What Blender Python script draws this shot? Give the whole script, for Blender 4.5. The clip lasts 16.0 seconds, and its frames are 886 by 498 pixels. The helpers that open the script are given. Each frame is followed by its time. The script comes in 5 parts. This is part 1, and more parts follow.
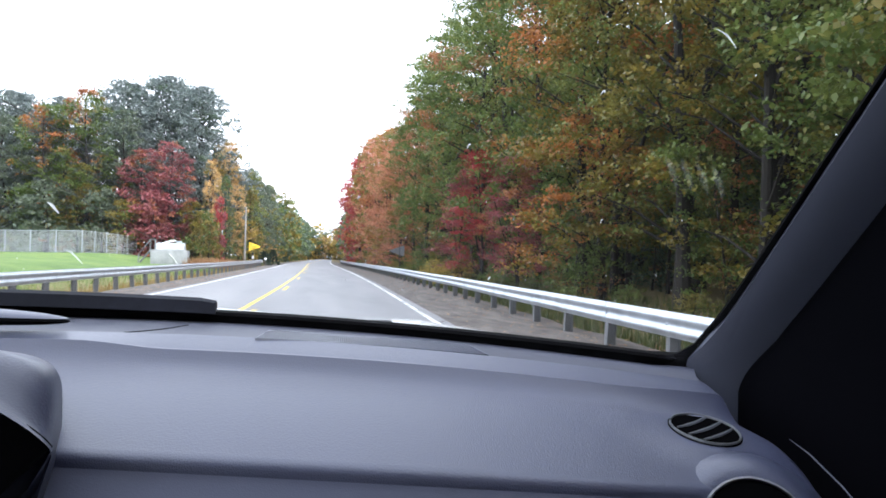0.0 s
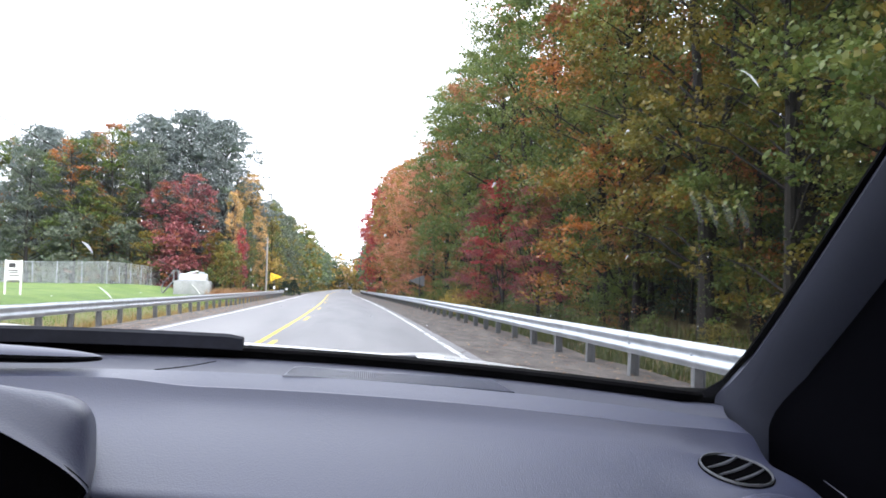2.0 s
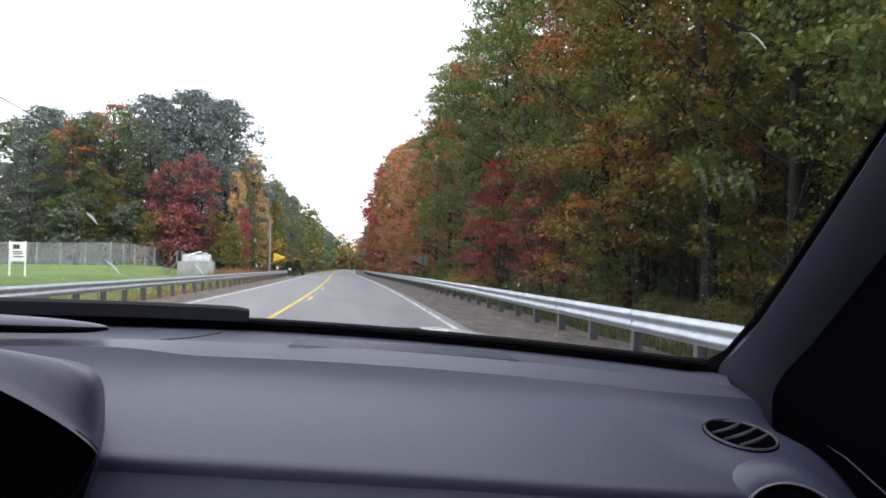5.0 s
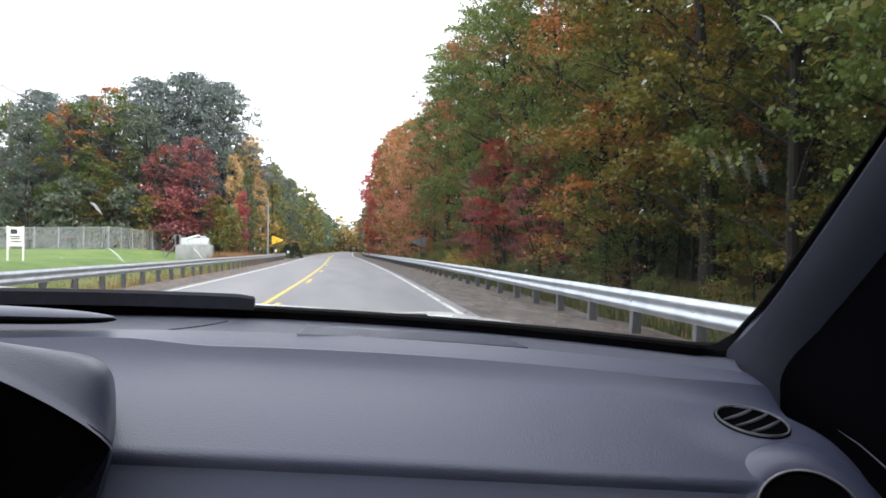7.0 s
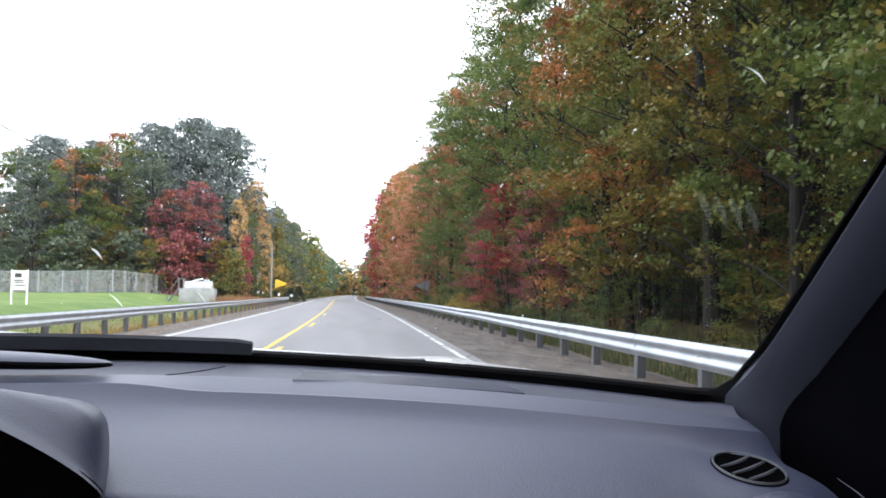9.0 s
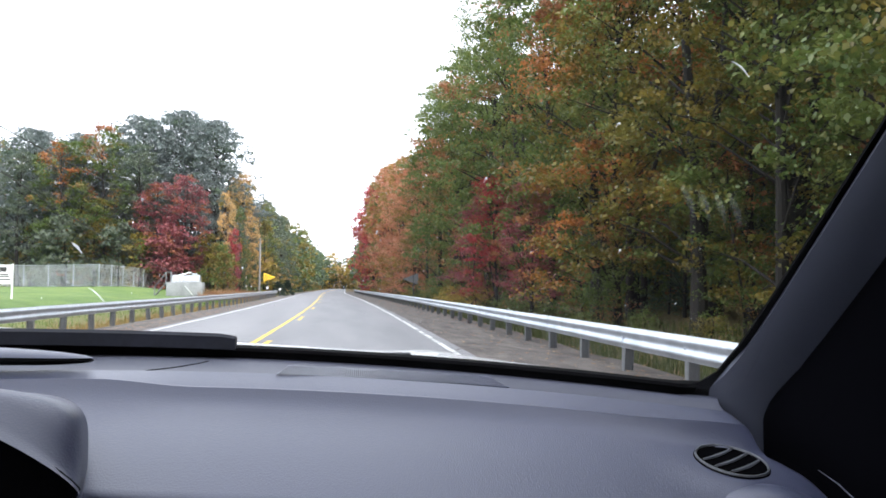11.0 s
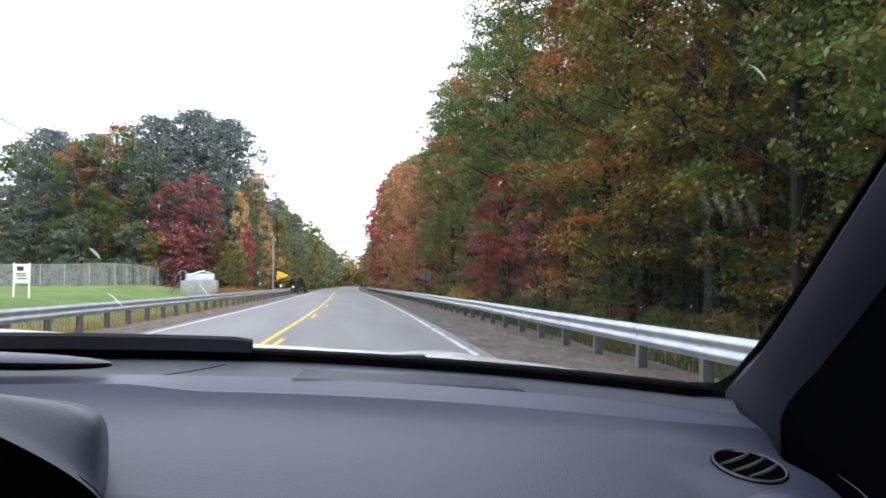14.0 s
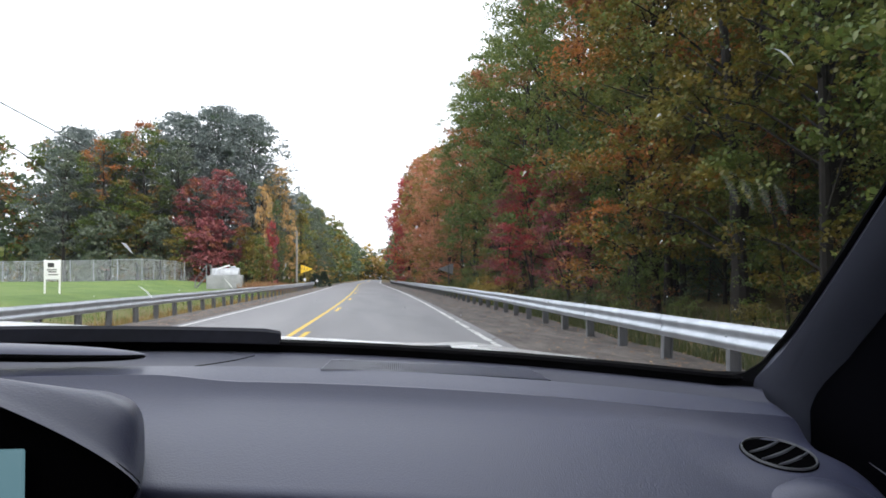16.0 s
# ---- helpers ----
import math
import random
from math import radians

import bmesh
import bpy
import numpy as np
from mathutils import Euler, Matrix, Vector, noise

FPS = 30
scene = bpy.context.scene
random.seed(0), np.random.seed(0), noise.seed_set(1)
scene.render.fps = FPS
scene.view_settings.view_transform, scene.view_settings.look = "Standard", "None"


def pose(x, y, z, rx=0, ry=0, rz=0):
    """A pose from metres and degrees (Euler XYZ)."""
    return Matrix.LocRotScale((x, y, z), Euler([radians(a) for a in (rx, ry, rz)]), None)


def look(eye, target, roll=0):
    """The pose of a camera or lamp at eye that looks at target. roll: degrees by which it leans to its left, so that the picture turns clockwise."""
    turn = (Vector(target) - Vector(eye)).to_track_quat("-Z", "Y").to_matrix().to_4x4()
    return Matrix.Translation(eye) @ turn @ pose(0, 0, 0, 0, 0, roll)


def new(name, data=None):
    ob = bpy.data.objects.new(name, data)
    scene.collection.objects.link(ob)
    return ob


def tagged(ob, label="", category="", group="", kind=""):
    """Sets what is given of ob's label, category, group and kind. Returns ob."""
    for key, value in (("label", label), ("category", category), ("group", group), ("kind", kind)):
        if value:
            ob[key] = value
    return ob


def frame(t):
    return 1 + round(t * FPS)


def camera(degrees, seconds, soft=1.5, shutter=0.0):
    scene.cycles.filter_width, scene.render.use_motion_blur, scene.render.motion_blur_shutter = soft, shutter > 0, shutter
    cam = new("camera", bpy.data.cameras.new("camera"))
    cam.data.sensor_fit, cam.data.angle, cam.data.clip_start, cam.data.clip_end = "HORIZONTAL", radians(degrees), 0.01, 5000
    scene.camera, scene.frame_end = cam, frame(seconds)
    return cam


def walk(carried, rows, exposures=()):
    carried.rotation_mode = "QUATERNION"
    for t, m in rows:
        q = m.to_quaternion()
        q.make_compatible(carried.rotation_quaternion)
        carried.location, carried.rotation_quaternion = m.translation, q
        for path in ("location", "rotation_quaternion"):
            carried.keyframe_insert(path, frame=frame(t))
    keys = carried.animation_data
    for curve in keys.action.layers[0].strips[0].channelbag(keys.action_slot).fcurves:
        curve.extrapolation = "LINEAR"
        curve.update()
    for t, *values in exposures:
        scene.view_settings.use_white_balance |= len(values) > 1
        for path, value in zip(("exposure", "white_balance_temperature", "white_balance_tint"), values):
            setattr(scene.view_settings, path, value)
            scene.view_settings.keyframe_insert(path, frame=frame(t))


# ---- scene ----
cam = camera(65.0, 16.0, soft=1.75)
PATH = [
    (0, (0.0072, 0.0039, 1.1940), (0.3419, 1.9755, 1.2246), 1.16),
    (0.5, (0.0023, 0.0026, 1.1975), (0.2924, 1.9801, 1.2714), 1.92),
    (1, (0.0013, -0.0109, 1.2178), (0.2811, 1.9638, 1.3674), 0.64),
    (1.5, (0.0019, -0.0089, 1.2142), (0.2825, 1.9668, 1.3481), 1.05),
    (2, (-0.0003, -0.0018, 1.2025), (0.2757, 1.9757, 1.3171), 0.98),
    (2.5, (0.0029, -0.0015, 1.2025), (0.2657, 1.9791, 1.2942), 0.70),
    (3, (0.0030, -0.0010, 1.1929), (0.2578, 1.9819, 1.2478), 0.06),
    (3.5, (0.0064, -0.0036, 1.1916), (0.3093, 1.9718, 1.2681), 0.42),
    (6, (-0.0068, 0.0018, 1.1906), (0.2395, 1.9861, 1.2336), 0.74),
    (6.5, (-0.0076, 0.0004, 1.1938), (0.2437, 1.9841, 1.2357), 0.47),
    (7, (-0.0120, 0.0075, 1.1974), (0.2626, 1.9886, 1.2003), 0.27),
    (7.5, (-0.0103, 0.0037, 1.1959), (0.2787, 1.9825, 1.2233), 0.33),
    (8, (-0.0131, -0.0018, 1.1964), (0.2406, 1.9804, 1.2766), 0.64),
    (10.5, (0.0107, -0.0004, 1.2033), (0.2958, 1.9742, 1.3433), -0.22),
    (11, (0.0010, 0.0011, 1.2003), (0.2963, 1.9762, 1.3090), 0.14),
    (11.5, (0.0009, -0.0048, 1.2047), (0.2601, 1.9749, 1.3201), 0.07),
    (12, (-0.0042, -0.0035, 1.2004), (0.2895, 1.9729, 1.2875), -0.16),
    (12.5, (-0.0041, 0.0031, 1.2033), (0.3161, 1.9757, 1.2843), -0.34),
    (13, (-0.0037, 0.0026, 1.2045), (0.3027, 1.9772, 1.2872), -0.19),
    (13.5, (0.0002, -0.0008, 1.2043), (0.2611, 1.9792, 1.3116), 0.17),
    (14, (-0.0018, 0.0002, 1.2080), (0.2586, 1.9806, 1.3083), -0.12),
    (14.5, (-0.0025, 0.0006, 1.2006), (0.2346, 1.9838, 1.3035), 0.00),
    (15, (-0.0065, 0.0007, 1.2028), (0.2348, 1.9826, 1.3197), 0.59),
    (15.5, (-0.0067, -0.0059, 1.2090), (0.2196, 1.9767, 1.3436), -0.23),
    (16, (-0.0053, -0.0035, 1.2058), (0.1909, 1.9852, 1.2850), -0.63),
]
EXPOSURE = [(0.0, 1.50, 6000, 10), (1.5, 1.42, 6200, 12), (2.5, 1.60, 6250, 12), (3.5, 1.35, 6300, 10), (5.9, 0.62, 6400, 10), (6.5, 0.95, 6400, 10), (7.0, 1.08, 6500, 10), (8.0, 1.08, 6400, 10),
            (10.4, 1.60, 6250, 12), (11.2, 1.22, 6250, 10), (12.5, 1.06, 6250, 10), (14.5, 0.85, 6250, 10), (16.0, 0.76, 6400, 10)]
walk(cam, [(t, look(eye, target, roll)) for t, eye, target, roll in PATH], EXPOSURE)

# ---- world and light: flat white overcast sky ----
world = bpy.data.worlds.new("overcast")
scene.world = world
world.use_nodes = True
wn, wl = world.node_tree.nodes, world.node_tree.links
wn.clear()
sky = wn.new("ShaderNodeTexSky")
sky.sky_type, sky.sun_disc = "NISHITA", False
sky.sun_elevation, sky.sun_rotation = radians(36), radians(138)
sky.air_density, sky.dust_density = 1.0, 6.0
cloud = wn.new("ShaderNodeMix")
cloud.data_type = "RGBA"
cloud.inputs["Factor"].default_value = 0.82
cloud.inputs["B"].default_value = (11.6, 12.0, 12.6, 1)
wl.new(sky.outputs[0], cloud.inputs["A"])
wback, wout = wn.new("ShaderNodeBackground"), wn.new("ShaderNodeOutputWorld")
wback.inputs[1].default_value = 0.12
wl.new(cloud.outputs["Result"], wback.inputs[0])
wl.new(wback.outputs[0], wout.inputs[0])

sun = new("sun", bpy.data.lights.new("sun", "SUN"))
sun.data.energy, sun.data.angle, sun.data.color = 1.5, radians(45), (1.0, 0.97, 0.93)
sun.matrix_world = look((0, 0, 60), (-0.55, 0.62, 59.4))


# ---- materials ----
def material(name):
    m = bpy.data.materials.new(name)
    m.use_nodes = True
    nt = m.node_tree
    return m, nt.nodes, nt.links, nt.nodes["Principled BSDF"]


def noise_node(n, l, scale, detail=4.0, rough=0.55, coord="Object", stretch=None):
    tc = n.new("ShaderNodeTexCoord")
    out = tc.outputs[coord]
    if stretch:
        mp = n.new("ShaderNodeMapping")
        mp.inputs["Scale"].default_value = stretch
        l.new(out, mp.inputs[0])
        out = mp.outputs[0]
    tx = n.new("ShaderNodeTexNoise")
    tx.inputs["Scale"].default_value, tx.inputs["Detail"].default_value = scale, detail
    tx.inputs["Roughness"].default_value = rough
    l.new(out, tx.inputs["Vector"])
    return tx.outputs["Fac"]


def ramp(n, l, fac, stops, interp="LINEAR"):
    r = n.new("ShaderNodeValToRGB")
    r.color_ramp.interpolation = interp
    while len(r.color_ramp.elements) < len(stops):
        r.color_ramp.elements.new(0.5)
    for e, (p, c) in zip(r.color_ramp.elements, stops):
        e.position = p
        e.color = (*c, 1) if len(c) == 3 else c
    l.new(fac, r.inputs[0])
    return r.outputs[0]


def mix_rgb(n, l, fac, a, b, blend="MIX"):
    m = n.new("ShaderNodeMix")
    m.data_type, m.blend_type = "RGBA", blend
    for sock, v in (("Factor", fac), ("A", a), ("B", b)):
        if isinstance(v, (int, float)):
            m.inputs[sock].default_value = v
        elif isinstance(v, tuple):
            m.inputs[sock].default_value = (*v, 1)
        else:
            l.new(v, m.inputs[sock])
    return m.outputs["Result"]


def bump(n, l, bsdf, height, strength, distance):
    b = n.new("ShaderNodeBump")
    b.inputs["Strength"].default_value, b.inputs["Distance"].default_value = strength, distance
    l.new(height, b.inputs["Height"])
    l.new(b.outputs[0], bsdf.inputs["Normal"])


def surface(name, col_a, col_b, scale, rough=0.7, metal=0.0, fine=0.0, depth=0.0, rough_var=0.1, stretch=None, spec=0.5):
    """Two-tone surface with stains at one scale and grain at a finer one."""
    m, n, l, b = material(name)
    big = noise_node(n, l, scale, 5, 0.6, stretch=stretch)
    col = ramp(n, l, big, [(0.32, col_a), (0.68, col_b)])
    if fine:
        gr = noise_node(n, l, fine, 3, 0.7)
        col = mix_rgb(n, l, 0.35, col, ramp(n, l, gr, [(0.3, (0.35,) * 3), (0.7, (0.75,) * 3)]), "OVERLAY")
        if depth:
            bump(n, l, b, gr, 0.6, depth)
    l.new(col, b.inputs["Base Color"])
    rr = n.new("ShaderNodeMapRange")
    rr.inputs["To Min"].default_value, rr.inputs["To Max"].default_value = rough - rough_var, rough + rough_var
    l.new(big, rr.inputs["Value"])
    l.new(rr.outputs[0], b.inputs["Roughness"])
    b.inputs["Metallic"].default_value = metal
    b.inputs["Specular IOR Level"].default_value = spec
    return m


def leaf_material(name, stops, patch=None, patch_share=0.5, patch_scale=0.36):
    """Leaves: each leaf its own tint, whole boughs turned another colour in patches, light showing through."""
    m, n, l, b = material(name)
    geo = n.new("ShaderNodeNewGeometry")
    bough = noise_node(n, l, 0.75, 3.0, 0.6)
    tone = n.new("ShaderNodeMath")
    tone.operation = "MULTIPLY_ADD"
    tone.inputs[1].default_value = 0.45
    shift = n.new("ShaderNodeMapRange")
    shift.inputs["From Min"].default_value, shift.inputs["From Max"].default_value = 0.32, 0.68
    shift.inputs["To Min"].default_value, shift.inputs["To Max"].default_value = -0.05, 0.60
    l.new(bough, shift.inputs["Value"])
    l.new(geo.outputs["Random Per Island"], tone.inputs[0])
    l.new(shift.outputs[0], tone.inputs[2])
    col = ramp(n, l, tone.outputs[0], stops)
    if patch:
        info = n.new("ShaderNodeObjectInfo")
        tc = n.new("ShaderNodeTexCoord")
        off = n.new("ShaderNodeVectorMath")
        sc = n.new("ShaderNodeMath")
        sc.operation = "MULTIPLY"
        sc.inputs[1].default_value = 57.0
        l.new(info.outputs["Random"], sc.inputs[0])
        l.new(tc.outputs["Object"], off.inputs[0])
        l.new(sc.outputs[0], off.inputs[1])
        tx = n.new("ShaderNodeTexNoise")
        tx.inputs["Scale"].default_value, tx.inputs["Detail"].default_value = patch_scale, 2.5
        l.new(off.outputs[0], tx.inputs["Vector"])
        lo = 0.62 - 0.26 * patch_share
        fac = ramp(n, l, tx.outputs["Fac"], [(lo, (0, 0, 0)), (lo + 0.09, (1, 1, 1))])
        col = mix_rgb(n, l, fac, col, ramp(n, l, tone.outputs[0], patch))
    l.new(col, b.inputs["Base Color"])
    b.inputs["Roughness"].default_value = 0.42
    b.inputs["Specular IOR Level"].default_value = 0.5
    tr, mx = n.new("ShaderNodeBsdfTranslucent"), n.new("ShaderNodeMixShader")
    l.new(col, tr.inputs[0])
    mx.inputs[0].default_value = 0.40
    l.new(b.outputs[0], mx.inputs[1])
    l.new(tr.outputs[0], mx.inputs[2])
    l.new(mx.outputs[0], n["Material Output"].inputs[0])
    return m


GREEN_D = [(0.0, (0.052, 0.082, 0.054)), (0.5, (0.088, 0.130, 0.080)), (1.0, (0.150, 0.190, 0.108))]
GREEN_L = [(0.0, (0.085, 0.125, 0.030)), (0.5, (0.165, 0.205, 0.052)), (1.0, (0.30, 0.31, 0.095))]
GREEN_M = [(0.0, (0.054, 0.096, 0.024)), (0.5, (0.108, 0.156, 0.036)), (1.0, (0.216, 0.24, 0.072))]
OLIVE = [(0.0, (0.088, 0.080, 0.016)), (0.5, (0.185, 0.145, 0.026)), (1.0, (0.32, 0.235, 0.048))]
YELLOW = [(0.0, (0.26, 0.18, 0.035)), (0.5, (0.46, 0.33, 0.065)), (1.0, (0.64, 0.49, 0.13))]
ORANGE = [(0.0, (0.205, 0.070, 0.026)), (0.5, (0.410, 0.152, 0.048)), (1.0, (0.598, 0.265, 0.069))]
RUST = [(0.0, (0.155, 0.054, 0.022)), (0.5, (0.345, 0.132, 0.054)), (1.0, (0.51, 0.240, 0.105))]
RED = [(0.0, (0.187, 0.022, 0.024)), (0.5, (0.374, 0.05, 0.05)), (1.0, (0.506, 0.099, 0.088))]
MAROON = [(0.0, (0.14, 0.042, 0.052)), (0.5, (0.30, 0.092, 0.104)), (1.0, (0.42, 0.16, 0.15))]
LEAF = {
    "green": leaf_material("leaf_green", GREEN_D, GREEN_M, 0.5),
    "green_rust": leaf_material("leaf_green_rust", GREEN_M, RUST, 0.4),
    "green_orange": leaf_material("leaf_green_orange", GREEN_M, ORANGE, 0.35),
    "olive": leaf_material("leaf_olive", OLIVE, GREEN_M, 0.5),
    "olive_orange": leaf_material("leaf_olive_orange", OLIVE, ORANGE, 0.6),
    "green_yellow": leaf_material("leaf_green_yellow", GREEN_L, OLIVE, 0.55),
    "mid_green": leaf_material("leaf_mid_green", GREEN_M, GREEN_L, 0.55),
    "red_brown": leaf_material("leaf_red_brown", RED, MAROON, 0.5),
    "yellow": leaf_material("leaf_yellow", YELLOW, OLIVE, 0.2),
    "orange": leaf_material("leaf_orange", ORANGE, RUST, 0.45),
    "gold": leaf_material("leaf_gold", [(0, (0.38, 0.21, 0.08)), (0.5, (0.60, 0.38, 0.155)), (1, (0.74, 0.54, 0.26))], OLIVE, 0.45),
    "rust": leaf_material("leaf_rust", RUST, OLIVE, 0.5),
    "red": leaf_material("leaf_red", RED, ORANGE, 0.3),
    "maroon": leaf_material("leaf_maroon", MAROON, RUST, 0.3),
    "salmon": leaf_material("leaf_salmon", [(0, (0.26, 0.09, 0.05)), (0.5, (0.52, 0.21, 0.115)), (1, (0.68, 0.37, 0.22))], OLIVE, 0.35),
    # distant haze is put into this leaf colour: paler and bluer than the greens
    "grey_green": leaf_material("leaf_haze_green", [(0, (0.130, 0.160, 0.158)), (0.5, (0.178, 0.212, 0.204)), (1, (0.232, 0.266, 0.240))], GREEN_D, 0.15),
    "dull_green": leaf_material("leaf_dull_green", [(0, (0.072, 0.094, 0.066)), (0.5, (0.122, 0.150, 0.102)), (1, (0.190, 0.212, 0.140))], GREEN_D, 0.4),
    "needle": leaf_material("needle_green", [(0, (0.012, 0.030, 0.016)), (1, (0.035, 0.060, 0.030))]),
}

bark = surface("bark", (0.008, 0.0065, 0.0055), (0.022, 0.018, 0.015), 3.0, 0.9, fine=30, depth=0.02, stretch=(3, 3, 0.6))
asphalt = surface("asphalt", (0.165, 0.165, 0.173), (0.245, 0.243, 0.249), 0.35, 0.82, fine=60, depth=0.004, stretch=(2.2, 0.25, 1))
gravel = surface("gravel", (0.060, 0.050, 0.044), (0.170, 0.148, 0.132), 1.6, 0.95, fine=38, depth=0.04, stretch=(1.6, 0.5, 1))
white_paint = surface("road_paint_white", (0.42, 0.42, 0.41), (0.78, 0.78, 0.76), 6.0, 0.6, fine=40)
yellow_paint = surface("road_paint_yellow", (0.55, 0.34, 0.03), (0.78, 0.52, 0.05), 4.0, 0.6, fine=40)
zinc = surface("galvanised_steel", (0.40, 0.43, 0.47), (0.58, 0.62, 0.67), 2.5, 0.46, 0.75, fine=40, rough_var=0.1)
post_wood = surface("weathered_post", (0.05, 0.05, 0.055), (0.12, 0.12, 0.13), 5.0, 0.85, fine=50, stretch=(1, 1, 0.3))
post_steel = surface("weathered_post_steel", (0.065, 0.067, 0.070), (0.15, 0.153, 0.157), 4.0, 0.6, 0.25, fine=50, stretch=(1, 1, 0.3))
concrete = surface("concrete", (0.20, 0.21, 0.215), (0.32, 0.33, 0.335), 1.2, 0.85, fine=25, depth=0.01)
tank_white = surface("tank_paint", (0.62, 0.64, 0.64), (0.80, 0.81, 0.80), 1.5, 0.5, fine=20)
tank_grey = surface("tank_silver", (0.27, 0.285, 0.30), (0.42, 0.44, 0.45), 1.8, 0.45, 0.15, fine=20)
sign_white = surface("sign_white", (0.70, 0.71, 0.71), (0.82, 0.83, 0.82), 3.0, 0.5)
sign_yellow = surface("sign_yellow", (0.85, 0.52, 0.02), (0.92, 0.60, 0.03), 3.0, 0.45)
sign_grey = surface("sign_aluminium_back", (0.16, 0.165, 0.17), (0.24, 0.245, 0.25), 3.0, 0.6, 0.2)
dark_paint = surface("dark_paint", (0.02, 0.02, 0.022), (0.04, 0.04, 0.042), 5, 0.6)
pole_wood = surface("pole_wood", (0.20, 0.185, 0.165), (0.32, 0.30, 0.27), 4.0, 0.9, fine=30, stretch=(3, 3, 0.3))
grass_blade = leaf_material("grass_blade", [(0, (0.045, 0.10, 0.018)), (0.6, (0.11, 0.20, 0.03)), (1, (0.20, 0.24, 0.06))])
dry_blade = leaf_material("dry_grass", [(0, (0.13, 0.10, 0.03)), (0.6, (0.30, 0.20, 0.07)), (1, (0.30, 0.28, 0.08))])
verge_blade = leaf_material("verge_blade", [(0, (0.030, 0.050, 0.012)), (0.6, (0.075, 0.095, 0.022)), (1, (0.15, 0.13, 0.045))])
litter = leaf_material("fallen_leaf", [(0, (0.12, 0.06, 0.03)), (0.5, (0.30, 0.15, 0.06)), (1, (0.42, 0.30, 0.16))])

# ground: mown lawn, dry verge and forest floor by place
ground_mat, gn, gl, gb = material("ground_cover")
tc = gn.new("ShaderNodeTexCoord")
sep = gn.new("ShaderNodeSeparateXYZ")
gl.new(tc.outputs["Object"], sep.inputs[0])
wob = noise_node(gn, gl, 0.5, 4)
addx = gn.new("ShaderNodeMath")
addx.operation = "MULTIPLY_ADD"
addx.inputs[1].default_value = 2.4
gl.new(wob, addx.inputs[0])
gl.new(sep.outputs[0], addx.inputs[2])
pos = gn.new("ShaderNodeMapRange")
pos.inputs["From Min"].default_value, pos.inputs["From Max"].default_value = -60, 20
gl.new(addx.outputs[0], pos.inputs["Value"])
mask_f = ramp(gn, gl, pos.outputs[0], [(0.0, (1, 1, 1)), (0.618, (1, 1, 1)), (0.648, (0, 0, 0)), (1, (0, 0, 0))])
lawn = ramp(gn, gl, noise_node(gn, gl, 0.35, 5, 0.65), [(0.3, (0.058, 0.112, 0.020)), (0.5, (0.095, 0.158, 0.030)), (0.7, (0.150, 0.200, 0.045))])
lawn = mix_rgb(gn, gl, 0.4, lawn, ramp(gn, gl, noise_node(gn, gl, 12, 3), [(0.3, (0.3,) * 3), (0.7, (0.7,) * 3)]), "OVERLAY")
duff = ramp(gn, gl, noise_node(gn, gl, 1.4, 6, 0.7), [(0.3, (0.070, 0.050, 0.022)), (0.5, (0.150, 0.100, 0.040)), (0.7, (0.110, 0.130, 0.040))])
gl.new(mix_rgb(gn, gl, mask_f, duff, lawn), gb.inputs["Base Color"])
gb.inputs["Roughness"].default_value = 0.95
bump(gn, gl, gb, noise_node(gn, gl, 9, 5, 0.7), 0.7, 0.05)

# car materials
def soft_plastic(name, col, rough, grain=520, strength=0.35):
    m, n, l, b = material(name)
    big = noise_node(n, l, 3.0, 4)
    l.new(ramp(n, l, big, [(0.3, tuple(c * 0.9 for c in col)), (0.7, tuple(c * 1.1 for c in col))]), b.inputs["Base Color"])
    vo = n.new("ShaderNodeTexVoronoi")
    vo.inputs["Scale"].default_value = grain
    tcn = n.new("ShaderNodeTexCoord")
    wp = n.new("ShaderNodeMapping")
    wp.inputs["Scale"].default_value = (1.0, 0.55, 1.0)
    l.new(tcn.outputs["Object"], wp.inputs[0])
    l.new(wp.outputs[0], vo.inputs["Vector"])
    bump(n, l, b, vo.outputs["Distance"], strength, 0.0012)
    rr = n.new("ShaderNodeMapRange")
    rr.inputs["To Min"].default_value, rr.inputs["To Max"].default_value = rough - 0.06, rough + 0.06
    l.new(big, rr.inputs["Value"])
    l.new(rr.outputs[0], b.inputs["Roughness"])
    return m


dash_mat = soft_plastic("dash_vinyl", (0.0415, 0.0462, 0.082), 0.41, 700, 0.18)
pad_mat = soft_plastic("dash_upper_pad", (0.034, 0.037, 0.060), 0.62, 900, 0.15)
slot_mat = soft_plastic("grille_slot", (0.021, 0.0225, 0.036), 0.8, 900, 0.05)
lower_mat = soft_plastic("dash_lower_panel", (0.062, 0.068, 0.108), 0.6, 900, 0.1)
pillar_mat = soft_plastic("pillar_trim", (0.044, 0.048, 0.068), 0.75, 900, 0.08)
pillar_mat.node_tree.nodes["Principled BSDF"].inputs["Specular IOR Level"].default_value = 0.3
# near-black without sheen: shade of recess and ducts put into the colour
black_mat = soft_plastic("shade_black", (0.0022, 0.0022, 0.0026), 0.9, 900, 0.1)
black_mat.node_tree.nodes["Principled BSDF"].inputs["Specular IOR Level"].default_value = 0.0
# door colour taken down to near black to hold the side's shade
door_mat = soft_plastic("door_shade_black", (0.0020, 0.0020, 0.0030), 0.9, 900, 0.1)
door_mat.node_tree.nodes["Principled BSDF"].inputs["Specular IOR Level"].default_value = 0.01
rubber = surface("black_rubber", (0.0036, 0.0036, 0.0042), (0.006, 0.006, 0.0066), 20, 0.85)
